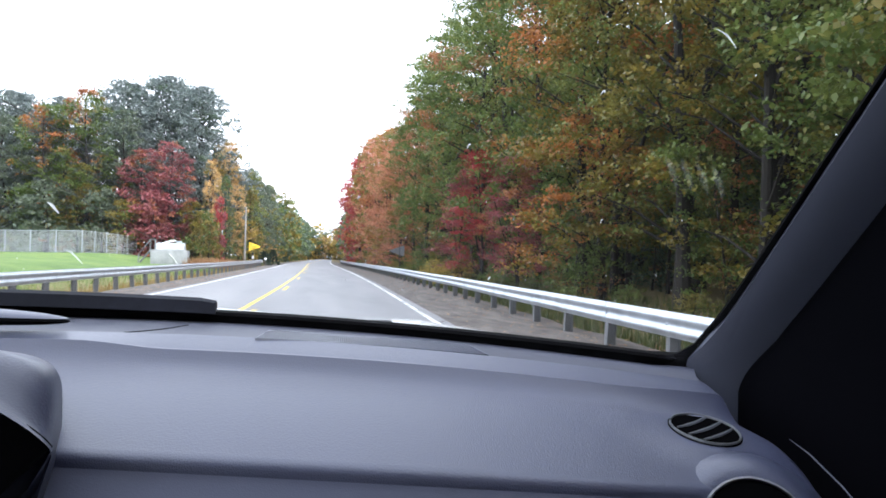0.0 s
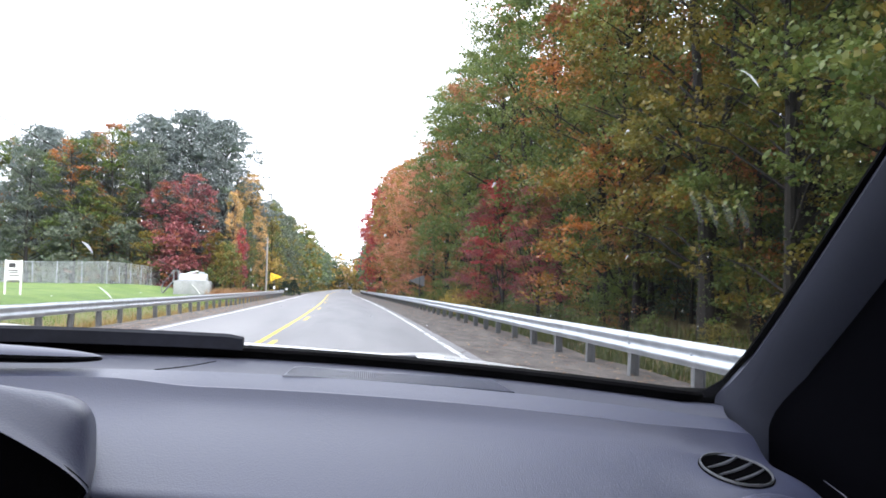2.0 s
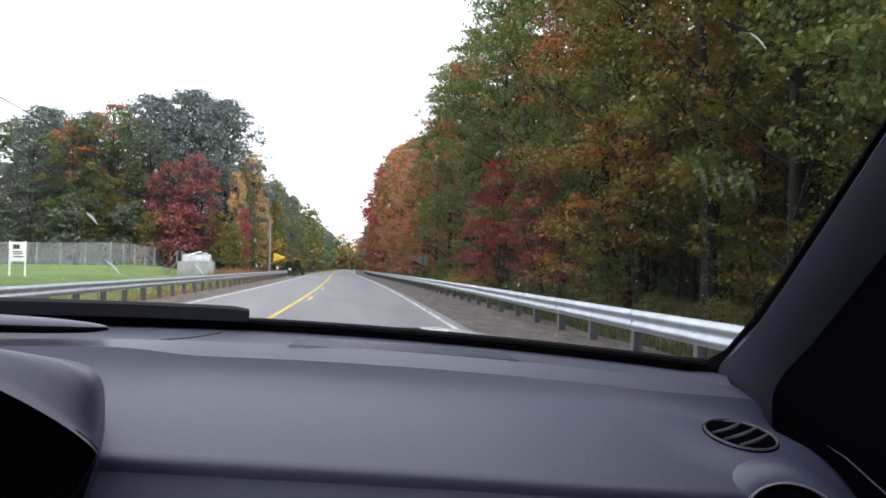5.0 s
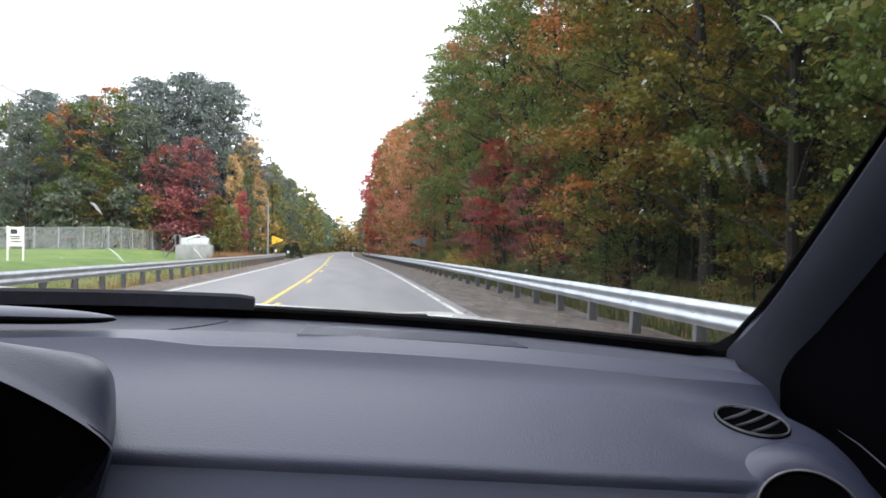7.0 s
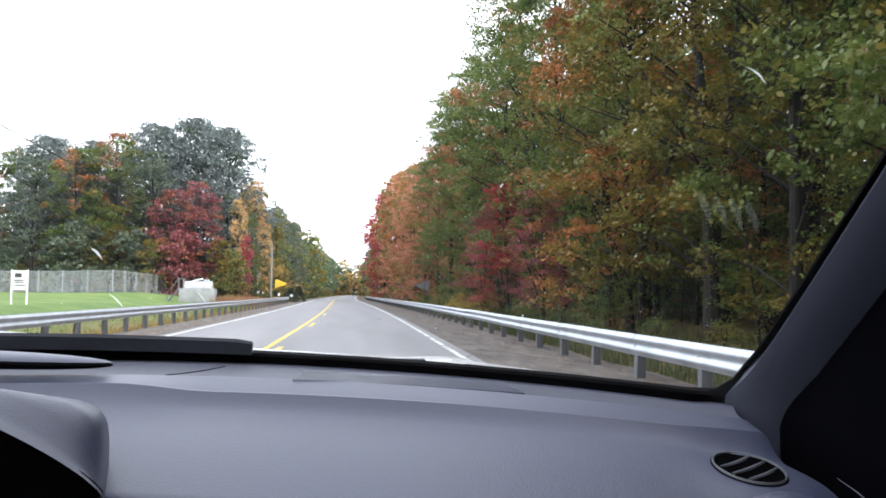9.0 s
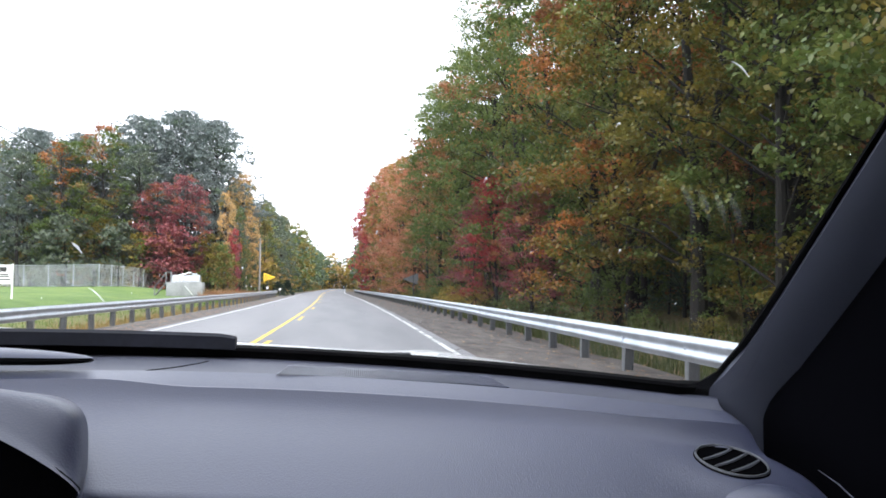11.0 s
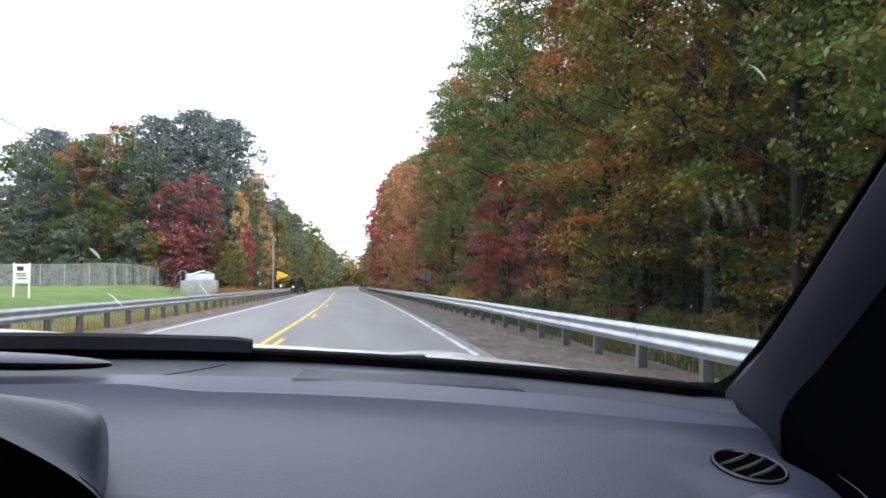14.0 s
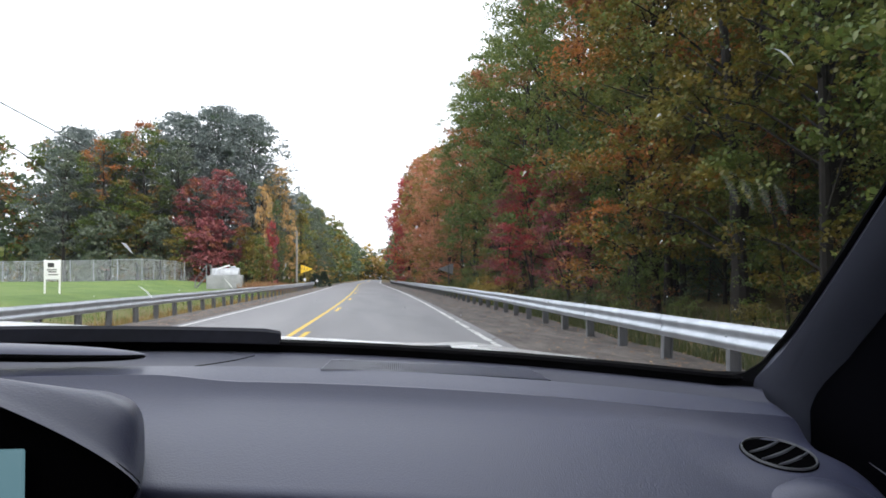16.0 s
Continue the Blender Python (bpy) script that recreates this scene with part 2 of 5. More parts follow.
rubber.node_tree.nodes["Principled BSDF"].inputs["Specular IOR Level"].default_value = 0.02
blade_mat = surface("wiper_plastic", (0.007, 0.008, 0.012), (0.013, 0.014, 0.022), 12, 0.6, fine=90, spec=0.15)
satin = surface("satin_metal_trim", (0.10, 0.105, 0.12), (0.17, 0.18, 0.20), 8, 0.35, 0.8)
chrome = surface("satin_chrome", (0.40, 0.41, 0.43), (0.52, 0.53, 0.55), 8, 0.28, 1.0)
vent_rim = surface("vent_rim_dark", (0.09, 0.093, 0.105), (0.14, 0.145, 0.16), 8, 0.4, 0.3)
vane_mat = soft_plastic("vent_vane", (0.075, 0.078, 0.094), 0.5, 900, 0.05)
car_paint = surface("silver_car_paint", (0.62, 0.63, 0.64), (0.70, 0.71, 0.72), 2, 0.28, 0.2)
headliner = surface("headliner_cloth", (0.15, 0.15, 0.16), (0.19, 0.19, 0.20), 6, 0.95, fine=90)
tyre_mat = surface("tyre_rubber", (0.012, 0.012, 0.012), (0.03, 0.03, 0.03), 9, 0.9)

lcd, ln, ll, lb = material("display_glow")
lb.inputs["Base Color"].default_value = (0.02, 0.03, 0.035, 1)
lb.inputs["Emission Color"].default_value = (0.16, 0.30, 0.35, 1)
lb.inputs["Emission Strength"].default_value = 0.42
lb.inputs["Roughness"].default_value = 0.25

glass, n_, l_, b_ = material("windscreen_glass")
n_.remove(b_)
tp, gs, fr, mxs = (n_.new(k) for k in ("ShaderNodeBsdfTransparent", "ShaderNodeBsdfGlossy", "ShaderNodeFresnel", "ShaderNodeMixShader"))
tp.inputs[0].default_value = (0.95, 0.95, 0.955, 1)
gs.inputs["Roughness"].default_value = 0.02
fr.inputs[0].default_value = 1.35
half = n_.new("ShaderNodeMath")
half.operation = "MULTIPLY"
half.inputs[1].default_value = 0.05
l_.new(fr.outputs[0], half.inputs[0])
l_.new(half.outputs[0], mxs.inputs[0])
film, mxf = n_.new("ShaderNodeBsdfTranslucent"), n_.new("ShaderNodeMixShader")
film.inputs[0].default_value = (0.85, 0.88, 0.92, 1)
mxf.inputs[0].default_value = 0.002
l_.new(mxs.outputs[0], mxf.inputs[1])
l_.new(film.outputs[0], mxf.inputs[2])
l_.new(tp.outputs[0], mxs.inputs[1])
l_.new(gs.outputs[0], mxs.inputs[2])
l_.new(mxf.outputs[0], n_["Material Output"].inputs[0])

def water_film(name, share):
    """Water or smear on the glass: it scatters the sky's light inwards."""
    m, n, l, b = material(name)
    n.remove(b)
    tl, tp, mx = n.new("ShaderNodeBsdfTranslucent"), n.new("ShaderNodeBsdfTransparent"), n.new("ShaderNodeMixShader")
    tl.inputs[0].default_value = (0.86, 0.88, 0.90, 1)
    mx.inputs[0].default_value = share
    l.new(tp.outputs[0], mx.inputs[1])
    l.new(tl.outputs[0], mx.inputs[2])
    l.new(mx.outputs[0], n["Material Output"].inputs[0])
    return m


smear = water_film("dried_water_mark", 0.42)
drop_film = water_film("raindrop_glint", 0.6)
faint_smear = water_film("wiper_smear", 0.024)

chain, n_, l_, b_ = material("chain_link_mesh")
b_.inputs["Base Color"].default_value = (0.58, 0.60, 0.62, 1)
b_.inputs["Roughness"].default_value = 0.5
tcc = n_.new("ShaderNodeTexCoord")
mpc = n_.new("ShaderNodeMapping")
mpc.inputs["Rotation"].default_value = (0, radians(45), 0)
l_.new(tcc.outputs["Object"], mpc.inputs[0])
ck = n_.new("ShaderNodeTexBrick")
ck.offset = 0.0
ck.inputs["Scale"].default_value = 9.0
ck.inputs["Mortar Size"].default_value = 0.07
ck.inputs["Brick Width"].default_value, ck.inputs["Row Height"].default_value = 0.5, 0.5
l_.new(mpc.outputs[0], ck.inputs["Vector"])
tp, mxs = n_.new("ShaderNodeBsdfTransparent"), n_.new("ShaderNodeMixShader")
l_.new(ck.outputs["Fac"], mxs.inputs[0])
l_.new(tp.outputs[0], mxs.inputs[1])
l_.new(b_.outputs[0], mxs.inputs[2])
l_.new(mxs.outputs[0], n_["Material Output"].inputs[0])


# ---- mesh helpers ----
def finish(name, bm, mat, smooth=True):
    me = bpy.data.meshes.new(name)
    bmesh.ops.recalc_face_normals(bm, faces=bm.faces[:])
    bm.to_mesh(me)
    bm.free()
    me.materials.append(mat)
    if smooth:
        for p in me.polygons:
            p.use_smooth = True
        me.set_sharp_from_angle(angle=radians(38))
    return me


def part(name, bm, mat, parent=None, label="", smooth=True):
    ob = new(name, finish(name, bm, mat, smooth))
    if parent:
        ob.parent = parent
    if label:
        ob["label"] = label
    return ob


def thing(name, label, category, group="", m=None):
    ob = new(name)
    if m:
        ob.matrix_basis = m
    return tagged(ob, label, category, group)


def box(bm, c, s, bev=0.0, rot=None):
    r = bmesh.ops.create_cube(bm, size=1.0, matrix=Matrix.Translation(c) @ (rot or Matrix()) @ Matrix.Diagonal((*s, 1)))
    if bev:
        es = list({e for v in r["verts"] for e in v.link_edges})
        bmesh.ops.bevel(bm, geom=es, offset=bev, segments=2, affect="EDGES", profile=0.6)
    return bm


def tube(bm, pts, radii, sides=8, cap=True):
    rings, up = [], Vector((0.13, 0.29, 0.95))
    pts = [Vector(p) for p in pts]
    for i, p in enumerate(pts):
        d = (pts[min(i + 1, len(pts) - 1)] - pts[max(i - 1, 0)]).normalized()
        a = d.cross(up if abs(d.dot(up)) < 0.9 else Vector((1, 0, 0))).normalized()
        b = d.cross(a)
        rings.append([bm.verts.new(p + radii[i] * (math.cos(k * 2 * math.pi / sides) * a + math.sin(k * 2 * math.pi / sides) * b)) for k in range(sides)])
    for r0, r1 in zip(rings, rings[1:]):
        for k in range(sides):
            bm.faces.new((r0[k], r0[(k + 1) % sides], r1[(k + 1) % sides], r1[k]))
    if cap:
        bm.faces.new(rings[0][::-1])
        bm.faces.new(rings[-1])
    return bm


def loft(bm, rows, closed=False):
    vs = [[bm.verts.new(p) for p in row] for row in rows]
    for a, b in zip(vs, vs[1:]):
        for k in range(len(a) - (0 if closed else 1)):
            j = (k + 1) % len(a)
            bm.faces.new((a[k], a[j], b[j], b[k]))
    return bm


def thicken(bm, d):
    """Gives an open sheet a thickness of d along its normals."""
    bmesh.ops.recalc_face_normals(bm, faces=bm.faces[:])
    bmesh.ops.solidify(bm, geom=bm.faces[:], thickness=d)
    return bm


def deepen(bm, d):
    """Gives a sheet of ground a body that reaches d below it."""
    r = bmesh.ops.extrude_face_region(bm, geom=bm.faces[:])
    bmesh.ops.translate(bm, vec=(0, 0, -d), verts=[v for v in r["geom"] if isinstance(v, bmesh.types.BMVert)])
    return bm


def turned(bm, profile, steps, m=None):
    """A body turned about z from (radius, height) pairs."""
    m = m or Matrix()
    rows = [[m @ Vector((r * math.cos(k * 2 * math.pi / steps), r * math.sin(k * 2 * math.pi / steps), z)) for k in range(steps)] for r, z in profile]
    return loft(bm, rows, closed=True)


def quad_curve(p0, p1, p2):
    """y and z as smooth functions of x through three stations."""
    xs = np.array([p0[0], p1[0], p2[0]])
    cy = np.polyfit(xs, [p0[1], p1[1], p2[1]], 2)
    cz = np.polyfit(xs, [p0[2], p1[2], p2[2]], 2)
    return lambda x: Vector((x, float(np.polyval(cy, x)), float(np.polyval(cz, x))))


def smoothstep(a, b, x):
    t = min(1.0, max(0.0, (x - a) / (b - a)))
    return t * t * (3 - 2 * t)


# ---- ground, road ----
def bend(y):
    """The road drifts a little to one side and back in a long gentle curve."""
    return 0.010 * y - 2.3 * smoothstep(20, 150, y)


def ground_z(x, y):
    x = x - bend(y)
    z = -0.02
    if x > 4.0:
        z += -0.22 * smoothstep(4.0, 5.4, x) + 0.45 * smoothstep(5.6, 10.0, x) + 0.6 * smoothstep(14, 40, x)
    if x < -6.2:
        z += -0.35 * smoothstep(-6.2, -7.6, x) + 1.08 * smoothstep(-8.0, -15.0, x) * (1 - 0.45 * smoothstep(38, 70, y))
        z += 0.95 * smoothstep(-16.0, -24.0, x) * smoothstep(42, 72, y) * (1 - 0.8 * smoothstep(82, 108, y))
    if abs(x) > 5:
        z += 0.06 * noise.noise((x * 0.35, y * 0.35, 2.0)) + 0.25 * noise.noise((x * 0.05, y * 0.05, 7.0)) * smoothstep(8, 25, abs(x))
    return z - 0.03


bm = bmesh.new()
gx = [-900, -400, -200, -120, -80, -60, -45, -35] + [-30 + 0.75 * k for k in range(75)] + [28, 34, 45, 60, 90, 150, 400, 900]
gy = [-600] + [-345 + 6 * k for k in range(56)] + [-5 + 1.6 * k for k in range(90)] + [145, 155, 170, 190, 220, 260, 320, 420, 600, 1200]
loft(bm, [[(x, y, ground_z(x, y)) for x in gx] for y in gy])
ground = part("ground", bm, ground_mat)
tagged(ground, "mown green lawn and leaf-strewn forest floor beside the road", "ground", kind="structure")


ys = [-340 + 4 * k for k in range(200)]
bm = bmesh.new()
loft(bm, [[(x + bend(y), y, 0.025 * (1 - ((x + 1.65) / 3.8) ** 2)) for x in (-5.45, -4.2, -3, -1.7, -0.4, 0.8, 2.25)] for y in ys])
road = part("road", deepen(bm, 0.06), asphalt)
tagged(road, "worn grey asphalt two-lane country road", "road", kind="structure")


def road_z(x):
    return 0.025 * (1 - ((x + 1.65) / 3.8) ** 2)


rng = np.random.default_rng(5)


def painted_line(name, x, w, y0, y1, mat, label, chips=0.0, dash=None):
    """A painted line, made of short lengths; worn lines lose pieces and width."""
    bm = bmesh.new()
    y = y0
    while y < y1:
        step = 0.16 if -8 < y < 45 else 3.0
        if not (dash and (y - y0) % dash[1] > dash[0]):
            if rng.random() > (0.45 * chips if chips > 0.2 else 0) * (1 if -8 < y < 45 else 0.3):
                a, b = w * (1 - chips * rng.random()), w * (1 - chips * rng.random())
                s, e = x - w / 2 + (w - a) * rng.random(), x - w / 2 + (w - b) * rng.random()
                z = road_z(x) + 0.005
                c0, c1 = bend(y), bend(y + step)
                f = [bm.verts.new(p) for p in ((s + c0, y, z), (s + a + c0, y, z), (s + a + c1, y + step * 1.02, z), (s + c1, y + step * 1.02, z))]
                bm.faces.new(f)
        y += step
    ob = part(name, bm, mat, smooth=False)
    return tagged(ob, label, "road marking", kind="structure")


painted_line("edge_line_1", 1.98, 0.13, -330, 400, white_paint, "worn white painted edge line, chipped at the margin", 0.32)
painted_line("edge_line_2", -5.15, 0.11, -330, 400, white_paint, "thin white painted edge line", 0.12)
painted_line("centre_line_1", -1.90, 0.12, -330, 400, yellow_paint, "solid yellow painted centre line", 0.04)
painted_line("centre_line_2", -1.62, 0.12, -329.1, 400, yellow_paint, "broken yellow painted centre line", 0.04, (3.0, 12.2))

for nm, x0, x1 in (("shoulder_1", 2.15, 4.6), ("shoulder_2", -7.15, -5.4)):
    bm = bmesh.new()
    cols = [x0 + (x1 - x0) * k / 8 for k in range(9)]
    rows = []
    for y in [-60 + 1.0 * k for k in range(230)]:
        rows.append([(x + bend(y) + (0.16 * noise.noise((y * 0.5, 3.1, x0)) if k in (0, 8) else 0), y,
                      -0.006 - 0.02 * abs(k / 8 - (0 if x0 > 0 else 1)) + 0.018 * noise.noise((x * 2.2, y * 1.3, 0))) for k, x in enumerate(cols)])
    sh = part(nm, deepen(loft(bm, rows), 0.05), gravel)
    tagged(sh, "brown gravel shoulder between asphalt and guard rail", "road shoulder", kind="structure")


# ---- guard rails ----
def w_profile():
    """Cross-section of a W-beam: depth outwards, height."""
    pts = []
    for k in range(25):
        s = k / 24
        pts.append((0.040 * (1 - math.cos(s * 4 * math.pi)) * 0.5 * (1.0 if 0.02 < s < 0.98 else 0.4) + 0.01, -0.155 + 0.31 * s))
    return pts


def guard_rail(name, x, y0, y1, side, top, label):
    rail = thing(name, label, "guard rail", "guard rails", pose(x, y0, 0))
    prof = w_profile()
    n = int((y1 - y0) / 3.81)
    bm = bmesh.new()
    loft(bm, [[(side * d, yy, h) for d, h in prof] for yy in (0, 0.95, 1.9, 2.86, 3.84)])
    thicken(bm, 0.004)
    beam_me = finish("beam", bm, zinc)
    bm = bmesh.new()
    for d in (-0.066, 0.066):
        box(bm, (d, 0, -0.56), (0.009, 0.105, 1.1), 0.002)
    box(bm, (0, 0, -0.56), (0.123, 0.007, 1.098))
    post_me = finish("post", bm, post_steel)
    bm = bmesh.new()
    turned(bm, [(0.0, 0.012), (0.014, 0.011), (0.018, 0.004), (0.018, 0.0), (0.0, 0.0)], 8, pose(0, 0, 0, 0, 90 * side, 0))
    bolt_me = finish("bolt", bm, zinc)
    for k in range(n):
        y = k * 3.81
        wob = 0.02 * noise.noise((y * 0.21, x, 0.5))
        b = new("beam", beam_me)
        b.parent = rail
        yaw = -math.degrees(math.atan((bend(y0 + y + 3.81) - bend(y0 + y)) / 3.81))
        bx = bend(y0 + y)
        b.matrix_basis = pose(wob + bx, y, top - 0.155 + 0.008 * noise.noise((y * 0.12, 4, x)) + 0.002 * (k % 2), 0.04 * rng.standard_normal(), 0, yaw + 0.1 * rng.standard_normal())
        for j in (0, 1):
            yy = y + 1.905 * j + 0.02
            p = new("post", post_me)
            p.parent = rail
            p.matrix_basis = pose(-side * 0.085 + wob + bend(y0 + yy), yy, top - 0.10 + 0.02 * rng.random(), 1.5 * rng.standard_normal(), 1.5 * rng.standard_normal(), 3 * rng.standard_normal())
            if -2 < y + y0 < 40:
                bo = new("bolt", bolt_me)
                bo.parent = rail
                bo.matrix_basis = pose(side * 0.012 + wob + bend(y0 + yy), yy, top - 0.155)
    # turned-down end piece
    bm = bmesh.new()
    loft(bm, [[(side * d * (1 - 0.15 * k) - side * 0.05 * k * k, 0.16 * k, h * (1 + 0.12 * k)) for d, h in prof] for k in range(4)])
    e = part("end_terminal", thicken(bm, 0.004), zinc, rail)
    e.matrix_basis = pose(bend(y0 + n * 3.81), n * 3.81, top - 0.155)
    return rail


guard_rail("guard_rail", 4.05, -51.2, 150, -1, 0.625, "galvanised steel W-beam guard rail along the gravel shoulder")
guard_rail("guard_rail", -7.0, -2.0, 88, 1, 0.73, "galvanised steel W-beam guard rail in front of the lawn")


# ---- trees ----
def crown_mesh(name, centres, spread, per, size, droop, seed, mat, thick=0.085):
    """Leaves in flattened sprays round the given centres."""
    r = np.random.default_rng(seed)
    n, tw = len(centres), 6
    cs = r.uniform(0.65, 1.35, n) * spread
    twig = r.standard_normal((n, tw, 3)).clip(-1.7, 1.7) * np.stack([cs * 0.44, cs * 0.44, cs * 0.20], 1)[:, None, :]
    twig[:, :, 2] -= droop * np.minimum((twig[:, :, 0] ** 2 + twig[:, :, 1] ** 2) / np.maximum(cs, 0.1)[:, None], 0.7 * cs[:, None])
    twig = (np.array(centres)[:, None, :] + twig).reshape(-1, 3)
    m = max(1, round(per / tw))
    c = np.repeat(twig, m, axis=0)
    k = len(c)
    cs = np.repeat(cs, tw * m)
    p = c + r.standard_normal((k, 3)).clip(-1.9, 1.9) * np.stack([cs * 0.19, cs * 0.19, cs * thick], 1)
    # leaf axes
    az = r.uniform(0, 2 * np.pi, k)
    tilt = r.normal(-0.35, 0.55, k)
    d = np.stack([np.cos(az) * np.cos(tilt), np.sin(az) * np.cos(tilt), np.sin(tilt)], 1)
    nrm = np.stack([r.normal(0, 0.6, k), r.normal(0, 0.6, k), np.ones(k)], 1)
    w = np.cross(d, nrm)
    w /= np.linalg.norm(w, axis=1)[:, None]
    s = size * r.uniform(0.6, 1.3, k)[:, None]
    v = np.stack([p - d * s * 0.5, p + w * s * 0.40 - d * s * 0.06, p + d * s * 0.5, p - w * s * 0.40 - d * s * 0.06], 1).reshape(-1, 3)
    me = bpy.data.meshes.new(name)
    me.vertices.add(4 * k)
    me.vertices.foreach_set("co", v.astype(np.float32).ravel())
    me.loops.add(4 * k)
    me.loops.foreach_set("vertex_index", np.arange(4 * k, dtype=np.int32))
    me.polygons.add(k)
    me.polygons.foreach_set("loop_start", np.arange(0, 4 * k, 4, dtype=np.int32))
    me.update(calc_edges=True)
    me.materials.append(mat)
    return me


def tree_model(name, h, base, radius, clumps, per, leaf, seed, trunk=0.16, lean=0.03, shape=1.0, spread=0.95, droop=0.25, limbs=0.5, fork=False):
    """Trunk with limbs, and a crown of leaf sprays at the limbs' ends; base: height of the lowest boughs."""
    r = random.Random(seed)
    bm = bmesh.new()
    top = Vector((h * lean * r.uniform(-1, 1), h * lean * r.uniform(-1, 1), h * 0.93))

    def axis(s):
        return Vector((top.x * s + 0.16 * math.sin(s * 5 + seed) * s, top.y * s + 0.16 * math.cos(s * 4.3 + seed), top.z * s))

    steps = 9
    tube(bm, [axis(k / steps) - Vector((0, 0, 0.25 if k == 0 else 0)) for k in range(steps + 1)],
         [trunk * (1.35 if k == 0 else 1.0) * (1 - 0.88 * (k / steps) ** 0.9) + 0.012 for k in range(steps + 1)], 9)
    if fork:
        tube(bm, [axis(0.12), axis(0.2) + Vector((0.3, 0.25, 0.3)), axis(0.45) + Vector((1.1, 0.7, 0.4)), axis(0.75) + Vector((1.7, 1.0, 0))],
             [trunk * 0.8, trunk * 0.66, trunk * 0.45, 0.03], 8)
    centres = []
    for k in range(clumps):
        s = r.random() ** 0.8
        z = base + (h - base) * s
        wide = radius * (math.sin(math.pi * min(1, (0.18 + 0.82 * s))) ** 0.55 * shape + (1 - shape) * (1 - s))
        wide *= 0.92 + 0.13 * math.sin(2.3 * s * 6.28 + seed)
        a = r.uniform(0, 6.283)
        rad = wide * math.sqrt(r.uniform(0.12, 1.0)) * (0.85 + 0.3 * noise.noise((math.cos(a) * 1.5, math.sin(a) * 1.5, z * 0.3 + seed)))
        sa = min(0.98, max(0.1, (z - 0.5 * rad) / h))
        ax = axis(sa)
        c = Vector((ax.x + rad * math.cos(a), ax.y + rad * math.sin(a), z))
        centres.append(tuple(c))
        if r.random() < limbs:
            mid = ax.lerp(c, 0.55) + Vector((0, 0, 0.08 * rad + r.uniform(-0.15, 0.2)))
            th = trunk * (0.10 + 0.22 * (1 - sa))
            tube(bm, [ax, mid, c], [th, th * 0.6, 0.008], 5, cap=False)
    wood = finish("trunk", bm, bark)
    leaves = crown_mesh("crown", centres, spread, per, leaf, droop, seed, LEAF["green"])
    return wood, leaves


MODELS = {
    "oak": tree_model("oak", 19, 1.0, 4.8, 150, 150, 0.150, 3, 0.24, fork=True),
    "oak_b": tree_model("oak_b", 17, 1.4, 4.4, 135, 200, 0.125, 8, 0.20, droop=0.35, spread=1.0, fork=True),
    "maple": tree_model("maple", 13, 0.9, 3.7, 115, 220, 0.108, 12, 0.13, droop=0.4),
    "maple_b": tree_model("maple_b", 11, 0.8, 3.4, 105, 220, 0.104, 21, 0.11, fork=True, droop=0.4),
    "sapling": tree_model("sapling", 6.2, 0.5, 2.0, 55, 90, 0.095, 31, 0.05, droop=0.5, spread=0.75),
    "bush": tree_model("bush", 2.2, 0.15, 1.3, 38, 60, 0.085, 41, 0.03, spread=0.6),
    "mid_oak": tree_model("mid_oak", 20, 1.6, 6.4, 165, 46, 0.33, 55, 0.26, spread=1.2, limbs=0.35, fork=True),
    "mid_round": tree_model("mid_round", 16, 0.9, 4.6, 125, 96, 0.205, 57, 0.20, spread=1.1, limbs=0.35, droop=0.4),
    "round_oak": tree_model("round_oak", 20, 3.6, 6.2, 260, 102, 0.25, 58, 0.26, spread=1.5, limbs=0.35, fork=True),
    "far_oak": tree_model("far_oak", 20, 2.0, 5.4, 120, 36, 0.44, 51, 0.26, spread=1.3, limbs=0.3),
    "far_round": tree_model("far_round", 16, 0.8, 4.6, 105, 36, 0.38, 61, 0.20, spread=1.2, limbs=0.3),
    "far_low": tree_model("far_low", 8, 0.2, 3.2, 66, 34, 0.33, 71, 0.10, spread=1.0, limbs=0.25),
    "mid_low": tree_model("mid_low", 8, 0.4, 2.8, 60, 64, 0.15, 73, 0.08, spread=0.9, limbs=0.4, droop=0.4),
    "pole_tree": tree_model("pole_tree", 16, 8.0, 2.4, 45, 80, 0.15, 81, 0.13, limbs=0.7),
    "deep_oak": tree_model("deep_oak", 19, 1.2, 5.2, 42, 11, 1.15, 91, 0.26, spread=1.7, limbs=0.0),
    "deep_low": tree_model("deep_low", 8, 0.2, 3.4, 28, 13, 0.85, 93, 0.10, spread=1.3, limbs=0.0),
}
WORD = {"dull_green": "dull green", "mid_green": "fresh green", "green_yellow": "yellowish green", "red_brown": "dull red", "green": "dark green", "green_rust": "green and rust-brown", "green_orange": "green and orange", "olive": "olive-green",
        "olive_orange": "olive and orange", "yellow": "yellow", "orange": "orange", "gold": "golden orange", "rust": "rust-brown", "grey_green": "haze-paled grey-green", "salmon": "salmon-orange", "red": "bright red", "maroon": "maroon", "needle": "dark evergreen"}
SIZE = {"oak": "tall oak", "oak_b": "tall oak", "maple": "maple", "maple_b": "forked maple", "sapling": "thin sapling", "bush": "low bush",
        "far_oak": "tall broad tree", "mid_oak": "tall spreading oak", "round_oak": "tall round-headed oak", "mid_round": "round-crowned tree", "far_round": "round-crowned tree", "far_low": "low tree", "mid_low": "low understorey tree", "pole_tree": "slender bare-stemmed tree"}
trng = random.Random(77)


